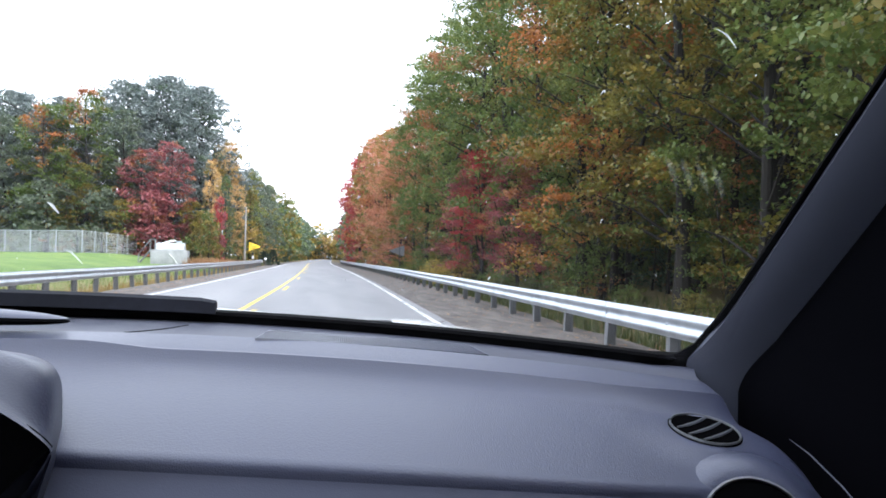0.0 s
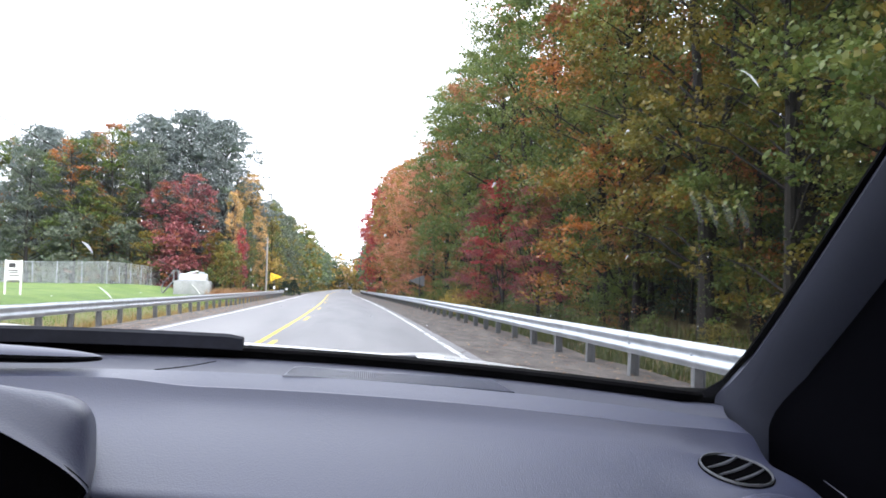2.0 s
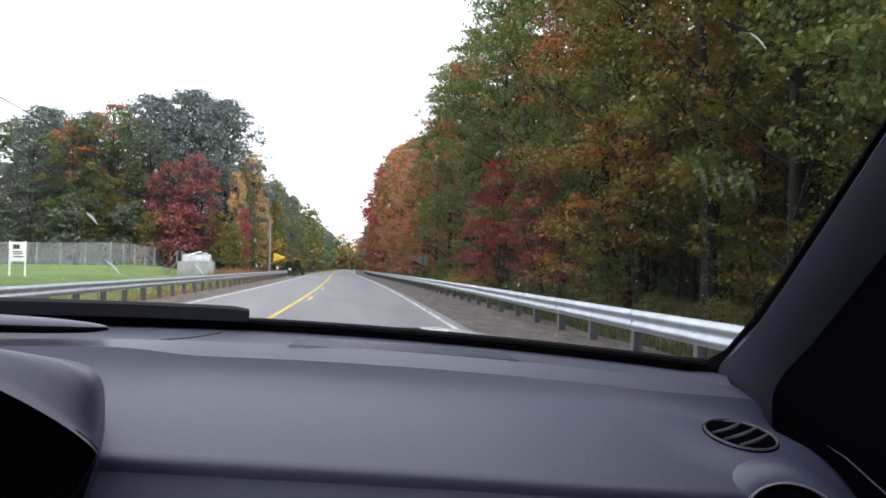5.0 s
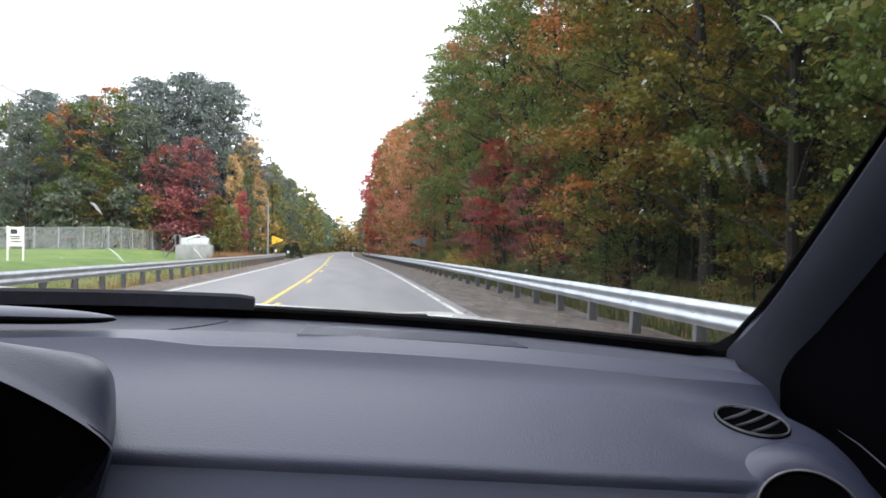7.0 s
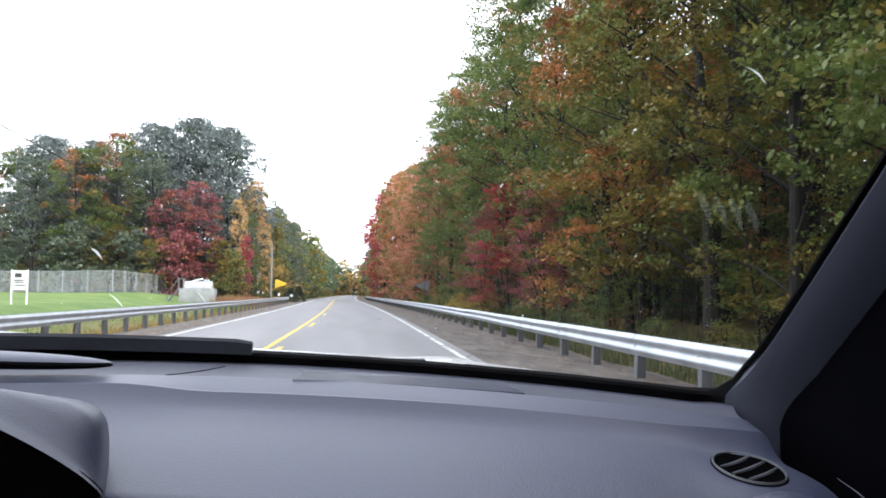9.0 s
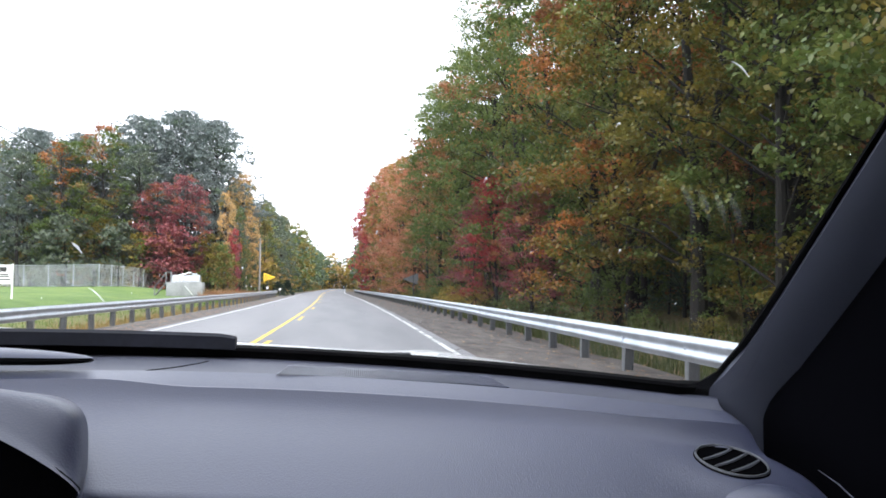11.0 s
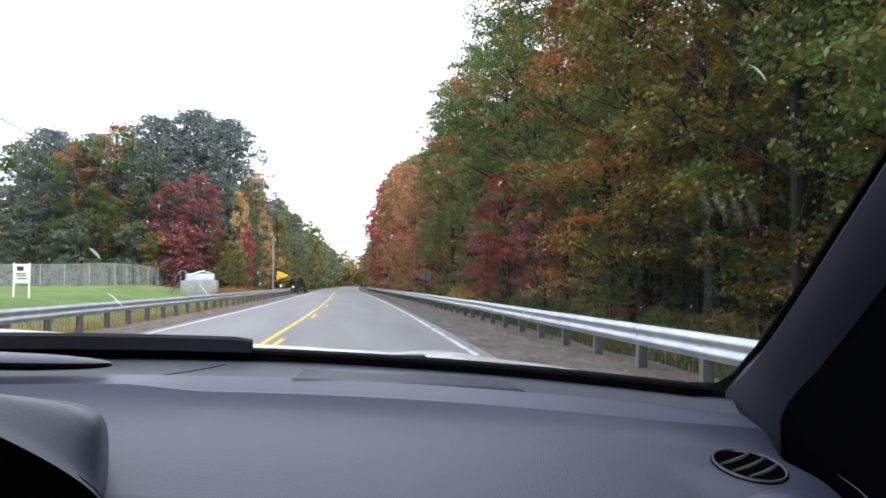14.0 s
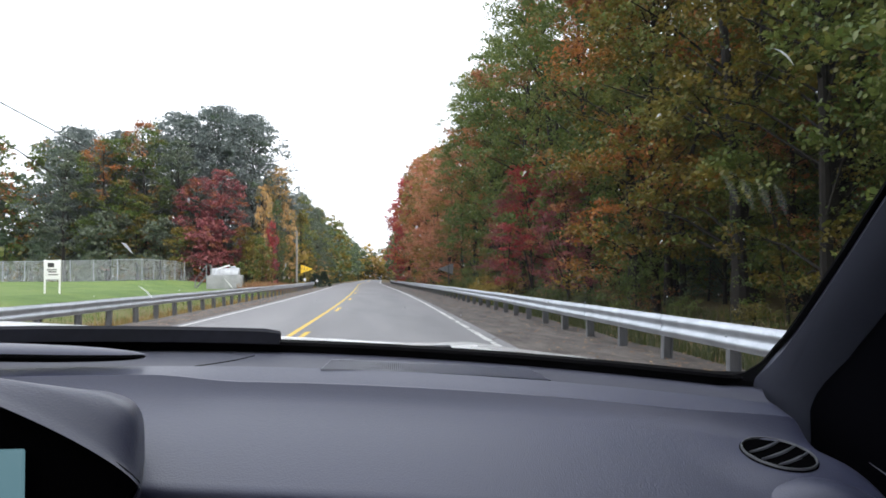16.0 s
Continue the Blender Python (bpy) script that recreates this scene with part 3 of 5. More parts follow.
def plant(model, colour, x, y, scale=1.0, turn=None, squash=1.0):
    wood, leaves = MODELS[model]
    kind = "bush" if model == "bush" else "sapling" if model == "sapling" else "tree"
    t = thing(kind, f"{SIZE[model]} with {WORD[colour]} leaves at the woods' edge", "bush" if kind == "bush" else "tree", "roadside trees" if kind != "bush" else "roadside bushes")
    x += bend(y)
    t.matrix_basis = pose(x, y, ground_z(x, y) - 0.05, 0, 0, trng.uniform(0, 360) if turn is None else turn) @ Matrix.Diagonal((scale * squash, scale * squash, scale, 1))
    for nm, me in (("trunk", wood), ("crown", leaves)):
        o = new(nm, me)
        o.parent = t
        if nm == "crown":
            o.material_slots[0].link = "OBJECT"
            o.material_slots[0].material = LEAF[colour]
    return t


def pick(*weighted):
    names, w = zip(*weighted)
    return trng.choices(names, w)[0]


# first row of the woods behind the near guard rail
for y, model, colour, x, scale in (
        (-7.0, "maple", "olive", 8.6, 1.0), (-2.5, "maple_b", "green_yellow", 8.4, 1.05), (1.5, "oak_b", "olive", 8.9, 0.95), (5.5, "maple_b", "olive", 8.3, 1.05),
        (9.0, "oak_b", "green_yellow", 8.8, 0.98), (12.5, "maple", "olive", 8.4, 1.0), (16.0, "oak_b", "green_yellow", 8.6, 0.95), (19.5, "maple_b", "olive_orange", 8.0, 1.1),
        (23.0, "oak_b", "green_rust", 8.6, 0.95), (26.5, "maple_b", "maroon", 7.2, 0.52), (28.5, "maple", "mid_green", 8.5, 1.12), (32.0, "maple_b", "red_brown", 7.0, 0.60),
        (34.0, "oak_b", "green_rust", 8.8, 0.95), (37.0, "maple_b", "maroon", 6.9, 0.55), (40.0, "oak_b", "mid_green", 8.4, 0.92), (44.5, "maple", "green_rust", 7.6, 1.05),
        (48.5, "oak_b", "mid_green", 8.0, 0.93), (53.5, "oak_b", "mid_green", 7.7, 0.90), (57.5, "maple", "salmon", 7.2, 0.92), (62.5, "maple_b", "salmon", 6.9, 1.05),
        (68.0, "mid_round", "rust", 7.3, 0.78), (74.0, "mid_round", "salmon", 7.0, 0.84), (80.0, "mid_round", "olive_orange", 7.2, 0.86), (87.0, "mid_round", "salmon", 7.0, 0.88),
        (94.0, "mid_round", "green_rust", 7.3, 0.94), (101.0, "far_round", "rust", 7.0, 0.98)):
    plant(model, colour, x, y, scale * (1.12 if 27 < y < 56 and scale > 0.8 else 1.16 if y > 56 else 1.0) * trng.uniform(0.97, 1.03), squash=0.8 if y > 66 else 1.0)
y = -5.0
while y < 66:
    plant("mid_oak" if y < 10 or y > 30 else "oak", pick(("mid_green", 3), ("green_rust", 2), ("olive", 3), ("green_yellow", 3)), 12.6 + trng.uniform(-1.2, 1.6), y, trng.uniform(0.85, 1.0) * (1 if y < 34 else 0.84))
    y += trng.uniform(4.5, 6.5)
y = -3.0
while y < 64:
    plant(trng.choice(["mid_oak", "pole_tree", "mid_oak"]) if y < 26 else trng.choice(["far_oak", "pole_tree", "far_oak"]), pick(("olive", 3), ("mid_green", 4), ("yellow", 1)), 18 + trng.uniform(-2, 4), y, trng.uniform(0.8, 1.0))
    y += trng.uniform(5, 8)
y = 7.0
while y < 66:
    plant("pole_tree", pick(("olive", 2), ("mid_green", 3)), 10.2 + trng.uniform(-1.0, 3.0), y, trng.uniform(0.75, 1.0))
    y += trng.uniform(4, 7)
y = 6.0
while y < 70:
    plant("sapling", pick(("olive", 2), ("green_rust", 3), ("green_yellow", 2), ("mid_green", 4), ("maroon", 1)), 7.4 + trng.uniform(-0.4, 1.4), y, trng.uniform(0.5, 0.85))
    y += trng.uniform(3.5, 6.5)
y = 2.0
while y < 80:
    plant("bush", pick(("mid_green", 5), ("olive", 2), ("yellow", 1), ("green_rust", 2)), 6.3 + trng.uniform(-0.5, 1.0), y, trng.uniform(0.35, 0.75))
    y += trng.uniform(2.2, 4.2)

for x, y, scale in ((5.7, 36.0, 0.55), (5.9, 38.5, 0.7), (5.6, 41.5, 0.5), (6.0, 62.0, 0.6)):
    plant("bush", "yellow", x, y, scale)

# shaded saplings and brush between the trunks
y = -2.0
while y < 64:
    for x0 in (11.5, 15.0):
        plant("mid_low" if y < 30 else "far_low", pick(("green", 5), ("green_rust", 3), ("olive", 2)), x0 + trng.uniform(-1.3, 1.3), y + trng.uniform(-1, 1), trng.uniform(0.45, 0.75))
    y += trng.uniform(4.0, 5.5)

y = 4.0
while y < 60:
    plant("mid_round", pick(("mid_green", 3), ("olive", 2), ("green", 3)), 14.6 + trng.uniform(-0.8, 0.8), y, trng.uniform(0.75, 0.95))
    y += trng.uniform(5.0, 7.0)

# farther along the same side
y = 66.0
while y < 175:
    if y > 112:
        plant("far_round", pick(("rust", 2), ("green_orange", 2), ("green", 3), ("green_rust", 2)), 7.6 + trng.uniform(-0.4, 0.6), y, trng.uniform(0.95, 1.1), squash=0.8)
    plant("far_oak", pick(("green", 4), ("rust", 1), ("green_rust", 2)), 12.4 + trng.uniform(-1, 2), y + 2, trng.uniform(0.78, 0.92))
    plant("far_low", pick(("rust", 2), ("green", 4), ("maroon", 1), ("olive", 1)), 6.7 + trng.uniform(-0.3, 0.6), y + 3, trng.uniform(0.35, 0.6))
    y += trng.uniform(6.0, 8.0)
plant("far_round", "red", 6.0, 108, 1.06, squash=0.8)
plant("far_round", "red", 6.3, 114, 1.14, squash=0.75)
plant("far_round", "red", 6.6, 121, 1.18, squash=0.8)

# woods behind the lawn
x = -74.0
while x < -30:
    yy = 111 + trng.uniform(-3, 3)
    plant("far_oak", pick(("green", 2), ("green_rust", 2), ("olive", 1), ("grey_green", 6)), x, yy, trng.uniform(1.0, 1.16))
    plant("far_low", pick(("green", 5), ("olive", 2), ("rust", 1)), x + trng.uniform(-1, 1), yy - 5.5, trng.uniform(0.8, 1.1))
    plant("far_low", pick(("green", 5), ("olive", 1)), x + 2.4, yy - 3.0, trng.uniform(1.0, 1.4))
    x += trng.uniform(4.6, 6.2)
for model, colour, x, y, scale, squash in (
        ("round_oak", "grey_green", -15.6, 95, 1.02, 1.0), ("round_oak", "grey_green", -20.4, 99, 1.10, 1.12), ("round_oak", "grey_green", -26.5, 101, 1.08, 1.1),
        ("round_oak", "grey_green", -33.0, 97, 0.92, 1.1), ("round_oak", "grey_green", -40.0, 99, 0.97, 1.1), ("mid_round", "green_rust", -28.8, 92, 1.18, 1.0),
        ("mid_round", "green_orange", -33.5, 91, 1.05, 1.0), ("mid_round", "dull_green", -24.5, 92, 1.05, 0.9), ("mid_round", "dull_green", -38.5, 90, 0.95, 1.1),
        ("mid_round", "maroon", -18.6, 87, 0.80, 1.05), ("mid_round", "maroon", -21.6, 88, 0.74, 1.05), ("far_low", "maroon", -19.6, 85, 0.9, 1.1),
        ("mid_round", "olive", -29.0, 88, 0.62, 1.2), ("far_low", "dull_green", -25.5, 86, 0.9, 1.0), ("far_low", "olive", -23.0, 85, 0.75, 1.0), ("far_low", "dull_green", -32.0, 87, 1.0, 1.2),
        ("far_low", "olive", -15.3, 86, 0.85, 0.8), ("far_low", "olive", -14.2, 88, 0.75, 0.8), ("mid_round", "gold", -13.9, 91, 0.74, 0.50), ("far_low", "olive", -13.4, 87, 0.62, 0.8),
        ("far_low", "red_brown", -12.6, 90, 0.98, 0.36), ("mid_round", "green", -12.2, 93, 0.66, 0.5), ("mid_round", "gold", -12.6, 101, 0.98, 0.72), ("mid_round", "gold", -14.4, 104, 0.96, 0.7),
        ("mid_round", "green", -12.4, 110, 0.80, 0.6), ("far_low", "yellow", -11.0, 112, 0.80, 0.7), ("mid_low", "olive", -12.6, 98, 0.9, 0.8)):
    deep = x < -14.5
    plant(model, colour, x * (1.07 if deep else 1), y + (8 if deep else 0), scale * (1.2 if deep else 1.1), squash=squash)
y = 114.0
while y < 175:
    x0 = -11.9
    plant(trng.choice(["far_oak", "far_round"]), pick(("dull_green", 4), ("green_yellow", 2), ("green_orange", 1), ("gold", 2)), x0 + trng.uniform(-0.8, 0.8), y, trng.uniform(0.72, 0.84), squash=0.85)
    plant("far_oak", pick(("dull_green", 3), ("grey_green", 2), ("green_yellow", 1)), x0 - 6, y + 3, trng.uniform(0.75, 0.85))
    plant("far_low", pick(("yellow", 2), ("olive", 2), ("rust", 1), ("gold", 2), ("green_yellow", 2)), x0 + 0.9, y + 2, trng.uniform(0.5, 0.85))
    y += trng.uniform(6, 8)


def woods(name, rows, label):
    """Trees too far or too deep in the woods to tell apart, joined into one mesh."""
    co, loops, starts, mats, used, nv, nl = [], [], [], [], [], 0, 0
    for model, colour, x, y, scale in rows:
        m = np.array(pose(x, y, ground_z(x, y) - 0.05, 0, 0, trng.uniform(0, 360)) @ Matrix.Scale(scale, 4))
        for me, mat in zip(MODELS[model], (bark, LEAF[colour])):
            if mat not in used:
                used.append(mat)
            v = np.empty(3 * len(me.vertices), np.float32)
            me.vertices.foreach_get("co", v)
            co.append(v.reshape(-1, 3) @ m[:3, :3].T + m[:3, 3])
            li = np.empty(len(me.loops), np.int32)
            me.loops.foreach_get("vertex_index", li)
            ls = np.empty(len(me.polygons), np.int32)
            me.polygons.foreach_get("loop_start", ls)
            loops.append(li + nv)
            starts.append(ls + nl)
            mats.append(np.full(len(ls), used.index(mat), np.int32))
            nv, nl = nv + len(me.vertices), nl + len(me.loops)
    me = bpy.data.meshes.new(name)
    me.vertices.add(nv)
    me.vertices.foreach_set("co", np.concatenate(co).astype(np.float32).ravel())
    me.loops.add(nl)
    me.loops.foreach_set("vertex_index", np.concatenate(loops))
    me.polygons.add(sum(map(len, starts)))
    me.polygons.foreach_set("loop_start", np.concatenate(starts))
    for mat in used:
        me.materials.append(mat)
    me.polygons.foreach_set("material_index", np.concatenate(mats))
    me.update(calc_edges=True)
    return tagged(new(name, me), label, "woods", kind="stuff")


rows = []
for x0 in (24, 31, 40, 50):
    y = -18.0
    while y < 175:
        rows.append(("deep_oak", pick(("green", 3), ("olive", 3), ("green_rust", 1)), x0 + bend(y) + trng.uniform(-2, 2), y, trng.uniform(0.8, 1.0)))
        rows.append(("deep_low", pick(("olive", 2), ("green", 3)), x0 + bend(y) + trng.uniform(-1.5, 1.5), y - 1, trng.uniform(0.4, 0.7)))
        rows.append(("deep_low", pick(("olive", 3), ("green", 3)), x0 + bend(y) - 3 + trng.uniform(-1.5, 1.5), y + 2, trng.uniform(0.6, 1.0)))
        y += trng.uniform(4.5, 6.5)
woods("deep_woods", rows, "shaded deep woods behind the roadside trees")
rows = []
x = -58.0
while x < -15:
    for y0 in (101, 107, 114):
        rows.append(("deep_low", pick(("green", 5), ("olive", 1)), x + trng.uniform(-1, 1), y0 + trng.uniform(-1, 1), trng.uniform(0.5, 0.9)))
    x += 2.2
for y0, dx in ((119, 3), (128, 0)):
    x = -110.0
    while x < -19:
        rows.append(("deep_oak", pick(("green", 5), ("olive", 1), ("green_rust", 1)), x + dx, y0 + trng.uniform(-2, 2), trng.uniform(0.85, 1.0)))
        rows.append(("deep_low", pick(("green", 4), ("olive", 1)), x + dx + 2, y0 - 4, trng.uniform(0.9, 1.3)))
        x += trng.uniform(4.5, 6.0)
for side in (-1, 1):
    y = 174.0
    while y < 420:
        x0 = (-11.0 if side < 0 else 8.4) + bend(y)
        for k in range(2):
            rows.append(("deep_oak", pick(("green", 5), ("olive", 2), ("yellow", 1), ("rust", 1 + side)), x0 + side * (5 * k + trng.uniform(-0.8, 0.8)), y + trng.uniform(-2, 2), trng.uniform(0.72, 0.95)))
        rows.append(("deep_low", pick(("olive", 3), ("yellow", 1), ("gold", 1), ("rust", 1 + side), ("green", 4)), x0 - side * 0.6, y + 3, trng.uniform(0.5, 0.8)))
        y += trng.uniform(6, 9)
for k in range(66):
    rows.append((("deep_oak", "deep_low", "deep_low")[k % 3], pick(("olive", 3), ("yellow", 2), ("green", 2)), -40 + 1.2 * k + trng.uniform(-1, 1), 390 + 22 * (k % 3) + trng.uniform(-4, 4), trng.uniform(0.8, 1.1)))
for k in range(60):
    rows.append((("deep_low", "deep_oak")[k % 3 == 2], pick(("olive", 3), ("yellow", 3), ("gold", 1), ("green", 1)), -36 + 1.2 * k + trng.uniform(-0.5, 0.5), 366 + 7 * (k % 2), trng.uniform(0.9, 1.3) * (0.7 if k % 3 == 2 else 1.1)))
for side in (-1, 1):
    y = -190.0
    while y < (-12 if side > 0 else 24):
        x0 = 8.8 if side > 0 else -12.5 if y < -22 else -40.0
        for k in range(2):
            rows.append(("deep_oak", pick(("green", 3), ("olive", 2), ("rust", 2), ("orange", 1), ("yellow", 1)), x0 + side * (5 * k + trng.uniform(-0.8, 0.8)), y + trng.uniform(-2, 2), trng.uniform(0.7, 0.95)))
        rows.append(("deep_low", pick(("olive", 3), ("yellow", 2), ("rust", 2), ("green", 2)), x0 - side * 1.4, y + 3, trng.uniform(0.4, 0.7)))
        y += trng.uniform(8, 12)
woods("far_woods", rows, "far autumn woods along and closing the road")


# ---- grass, litter ----
def blades(name, n, place, height, mat, seed, label, flat=False):
    """Grass blades or fallen leaves, too many to count, as one mesh."""
    r = np.random.default_rng(seed)
    vs, fs = [], []
    for k in range(n):
        x, yv, hs = place(r)
        z = 0.012 if -6.5 <= x <= 4.5 else None
        x += bend(yv)
        z = ground_z(x, yv) if z is None else z
        a = r.uniform(0, 6.283)
        hgt = height * hs * r.uniform(0.5, 1.2)
        ca, sa = math.cos(a), math.sin(a)
        i = len(vs)
        if flat:
            s = hgt
            zt = z + 0.012
            vs += [(x - ca * s, yv - sa * s, zt), (x + sa * s * 0.6, yv - ca * s * 0.6, zt + 0.01 * r.random()), (x + ca * s, yv + sa * s, zt + 0.02 * r.random()), (x - sa * s * 0.6, yv + ca * s * 0.6, zt)]
            fs.append((i, i + 1, i + 2, i + 3))
        else:
            w = 0.006 + 0.012 * hgt + 0.00018 * yv
            b = hgt * r.uniform(0.1, 0.6)
            vs += [(x - ca * w, yv - sa * w, z - 0.03), (x + ca * w, yv + sa * w, z - 0.03), (x - sa * b, yv + ca * b, z + hgt)]
            fs.append((i, i + 1, i + 2))
    me = bpy.data.meshes.new(name)
    me.from_pydata(vs, [], fs)
    me.materials.append(mat)
    return tagged(new(name, me), label, "grass" if not flat else "fallen leaves", kind="stuff")


blades("grass", 26000, lambda r: (4.9 + 4.2 * r.random() ** 1.3, 1 + 75 * r.random() ** 1.7, r.uniform(0.5, 1.3)), 0.34, verge_blade, 1, "rough green grass behind the guard rail")
blades("dry_grass", 22000, lambda r: (-7.05 - 2.2 * r.random() ** 1.5, 5 + 95 * r.random() ** 1.4, r.uniform(0.4, 1.2)), 0.36, dry_blade, 2, "dry yellow-brown grass under the guard rail")
blades("dry_weeds", 9000, lambda r: (-8.3 - 5.5 * r.random(), 72 + 26 * r.random(), r.uniform(0.5, 1.3)), 0.75, litter, 8, "brown dry weeds beside the tank and the sign")
blades("verge_grass", 16000, lambda r: (-8.2 - 4.0 * r.random(), 5 + 95 * r.random() ** 1.4, r.uniform(0.3, 0.9)), 0.26, grass_blade, 3, "green verge grass by the lawn")
blades("fallen_leaves", 5200, lambda r: (2.3 + 4.2 * r.random() ** 0.6, 2 + 60 * r.random() ** 1.6, r.uniform(0.5, 1.0)), 0.05, litter, 4, "brown fallen leaves on the gravel shoulder", True)
blades("fallen_leaves", 2200, lambda r: (-5.5 - 2.0 * r.random(), 5 + 60 * r.random() ** 1.4, r.uniform(0.5, 1.0)), 0.05, litter, 6, "brown fallen leaves along the road's edge", True)


# ---- things along the road ----
def stand(x, y):
    return ground_z(x, y)


def chain_fence(a, b, h, label):
    """Chain-link fence from a to b: posts, rails and mesh fabric."""
    a, b = Vector((*a, 0)), Vector((*b, 0))
    d = b - a
    n = max(1, round(d.length / 3.0))
    fen = thing("chain_link_fence", label, "fence", "fences", pose(a.x, a.y, 0, 0, 0, math.degrees(math.atan2(d.y, d.x))))
    z0 = [stand(*(a + d * k / n).xy) for k in range(n + 1)]
    step = d.length / n
    for k in range(n + 1):
        bm = bmesh.new()
        tube(bm, [(step * k, 0, z0[k] - 0.1), (step * k, 0, z0[k] + h + 0.06)], [0.038, 0.038], 8)
        turned(bm, [(0.0, 0.06), (0.03, 0.05), (0.045, 0.02), (0.045, 0)], 8, pose(step * k, 0, z0[k] + h + 0.05))
        part("post", bm, zinc, fen)
        if k < n:
            for nm, hh, rr in (("top_rail", h, 0.024), ("bottom_wire", 0.06, 0.010)):
                bm = bmesh.new()
                tube(bm, [(step * k, 0, z0[k] + hh), (step * (k + 1), 0, z0[k + 1] + hh)], [rr, rr], 6)
                part(nm, bm, zinc, fen)
            bm = bmesh.new()
            loft(bm, [[(step * k, 0.03, z0[k] + 0.05), (step * (k + 1), 0.03, z0[k + 1] + 0.05)], [(step * k, 0.03, z0[k] + h), (step * (k + 1), 0.03, z0[k + 1] + h)]])
            part("mesh_panel", bm, chain, fen, smooth=False)
    return fen


chain_fence((-48.0, 86.0), (-24.9, 77.6), 2.3, "grey chain-link fence along the back of the lawn")
chain_fence((-24.9, 77.6), (-23.7, 94.0), 2.3, "grey chain-link fence running back to the woods")

# concrete vault with a tank on top
vx, vy = -15.4, 74.0
vz = stand(vx, vy)
vault = thing("storage_tank", "silver horizontal tank with hoops on a grey concrete vault", "storage tank", m=pose(vx, vy, vz, 0, 0, 6) @ Matrix.Scale(1.02, 4))
bm = bmesh.new()
box(bm, (0, 0, 0.66), (3.4, 2.4, 1.42), 0.03)
part("concrete_base", bm, concrete, vault, "grey concrete base")
bm = bmesh.new()
turned(bm, [(0.0, -1.36), (0.45, -1.35), (0.74, -1.32), (0.78, -1.27), (0.78, 1.27), (0.74, 1.32), (0.45, 1.35), (0.0, 1.36)], 32, pose(0.05, 0, 1.34, 0, 90, 0))
part("tank_shell", bm, tank_grey, vault, "dull silver tank shell")
for k in range(7):
    bm = bmesh.new()
    turned(bm, [(0.778, -0.02), (0.796, -0.02), (0.796, 0.02), (0.778, 0.02)], 32, pose(-1.13 + 0.393 * k, 0, 1.34, 0, 90, 0))
    part("band", bm, zinc, vault)
bm = bmesh.new()
box(bm, (0.05, 0, 1.385), (2.95, 1.75, 0.10), 0.02)
part("sill", bm, concrete, vault, "pale sill under the tank")
bm = bmesh.new()
tube(bm, [(-0.75, -0.45, 2.02), (-0.55, -0.40, 2.10), (0.35, -0.20, 2.36), (0.50, -0.20, 2.30)], [0.07, 0.075, 0.075, 0.06], 8)
part("vent_pipe", bm, sign_white, vault, "white sloping pipe over the tank")
bm = bmesh.new()
box(bm, (0.80, 0, 2.16), (0.50, 0.5, 0.26), 0.02)
part("hatch", bm, zinc, vault)
bm = bmesh.new()
tube(bm, [(-0.95, -0.85, 1.40), (-0.85, -0.83, 1.75), (-0.78, -0.60, 2.02)], [0.05] * 3, 8)
part("drain_pipe", bm, zinc, vault)
bm = bmesh.new()
tube(bm, [(0.05, -1.26, 1.02), (0.62, -1.34, 0.35), (0.85, -1.40, 0.05)], [0.035] * 3, 6)
part("prop", bm, sign_white, vault, "white rod leaning on the vault")
for sx in (0.0, 0.55):
    bm = bmesh.new()
    tube(bm, [(-2.85, -0.7 + sx, 0.0), (-1.75, -0.7 + sx, 1.40), (-1.35, -0.7 + sx, 1.40), (-1.35, -0.7 + sx, 2.4)], [0.05] * 4, 6)
    tube(bm, [(-2.85, -0.7 + sx, 0.0), (-2.85, -0.7 + sx, 0.95), (-1.80, -0.7 + sx, 2.38), (-1.35, -0.7 + sx, 2.38)], [0.035] * 4, 6)
    tube(bm, [(-1.80, -0.7 + sx, 1.40), (-1.80, -0.7 + sx, 2.38)], [0.03] * 2, 6)
    part("stair_rail", bm, sign_grey, vault)
for k in range(6):
    bm = bmesh.new()
    box(bm, (-2.70 + 0.19 * k, -0.42, 0.20 + 0.235 * k), (0.24, 0.55, 0.04))
    part("stair_tread", bm, sign_grey, vault)

# white notice board on two legs
nx, ny = -14.5, 33.0
board = thing("notice_board", "white notice board on two white legs standing on the lawn", "sign", m=pose(nx, ny, stand(nx, ny), 0, 0, 12))
bm = bmesh.new()
box(bm, (0, 0, 1.06), (0.62, 0.03, 0.86), 0.006)
part("panel", bm, sign_white, board)
for xx in (-0.30, 0.30):
    bm = bmesh.new()
    box(bm, (xx, 0.03, 0.72), (0.075, 0.05, 1.62), 0.006)
    part("leg", bm, sign_white, board)
for k, (ww, zz, hh) in enumerate(((0.26, 1.28, 0.2), (0.4, 1.06, 0.05), (0.34, 0.97, 0.05), (0.4, 0.84, 0.05))):
    bm = bmesh.new()
    box(bm, (-0.05 + 0.03 * k, -0.018, zz), (ww, 0.004, hh))
    part("dark_bar", bm, dark_paint, board)


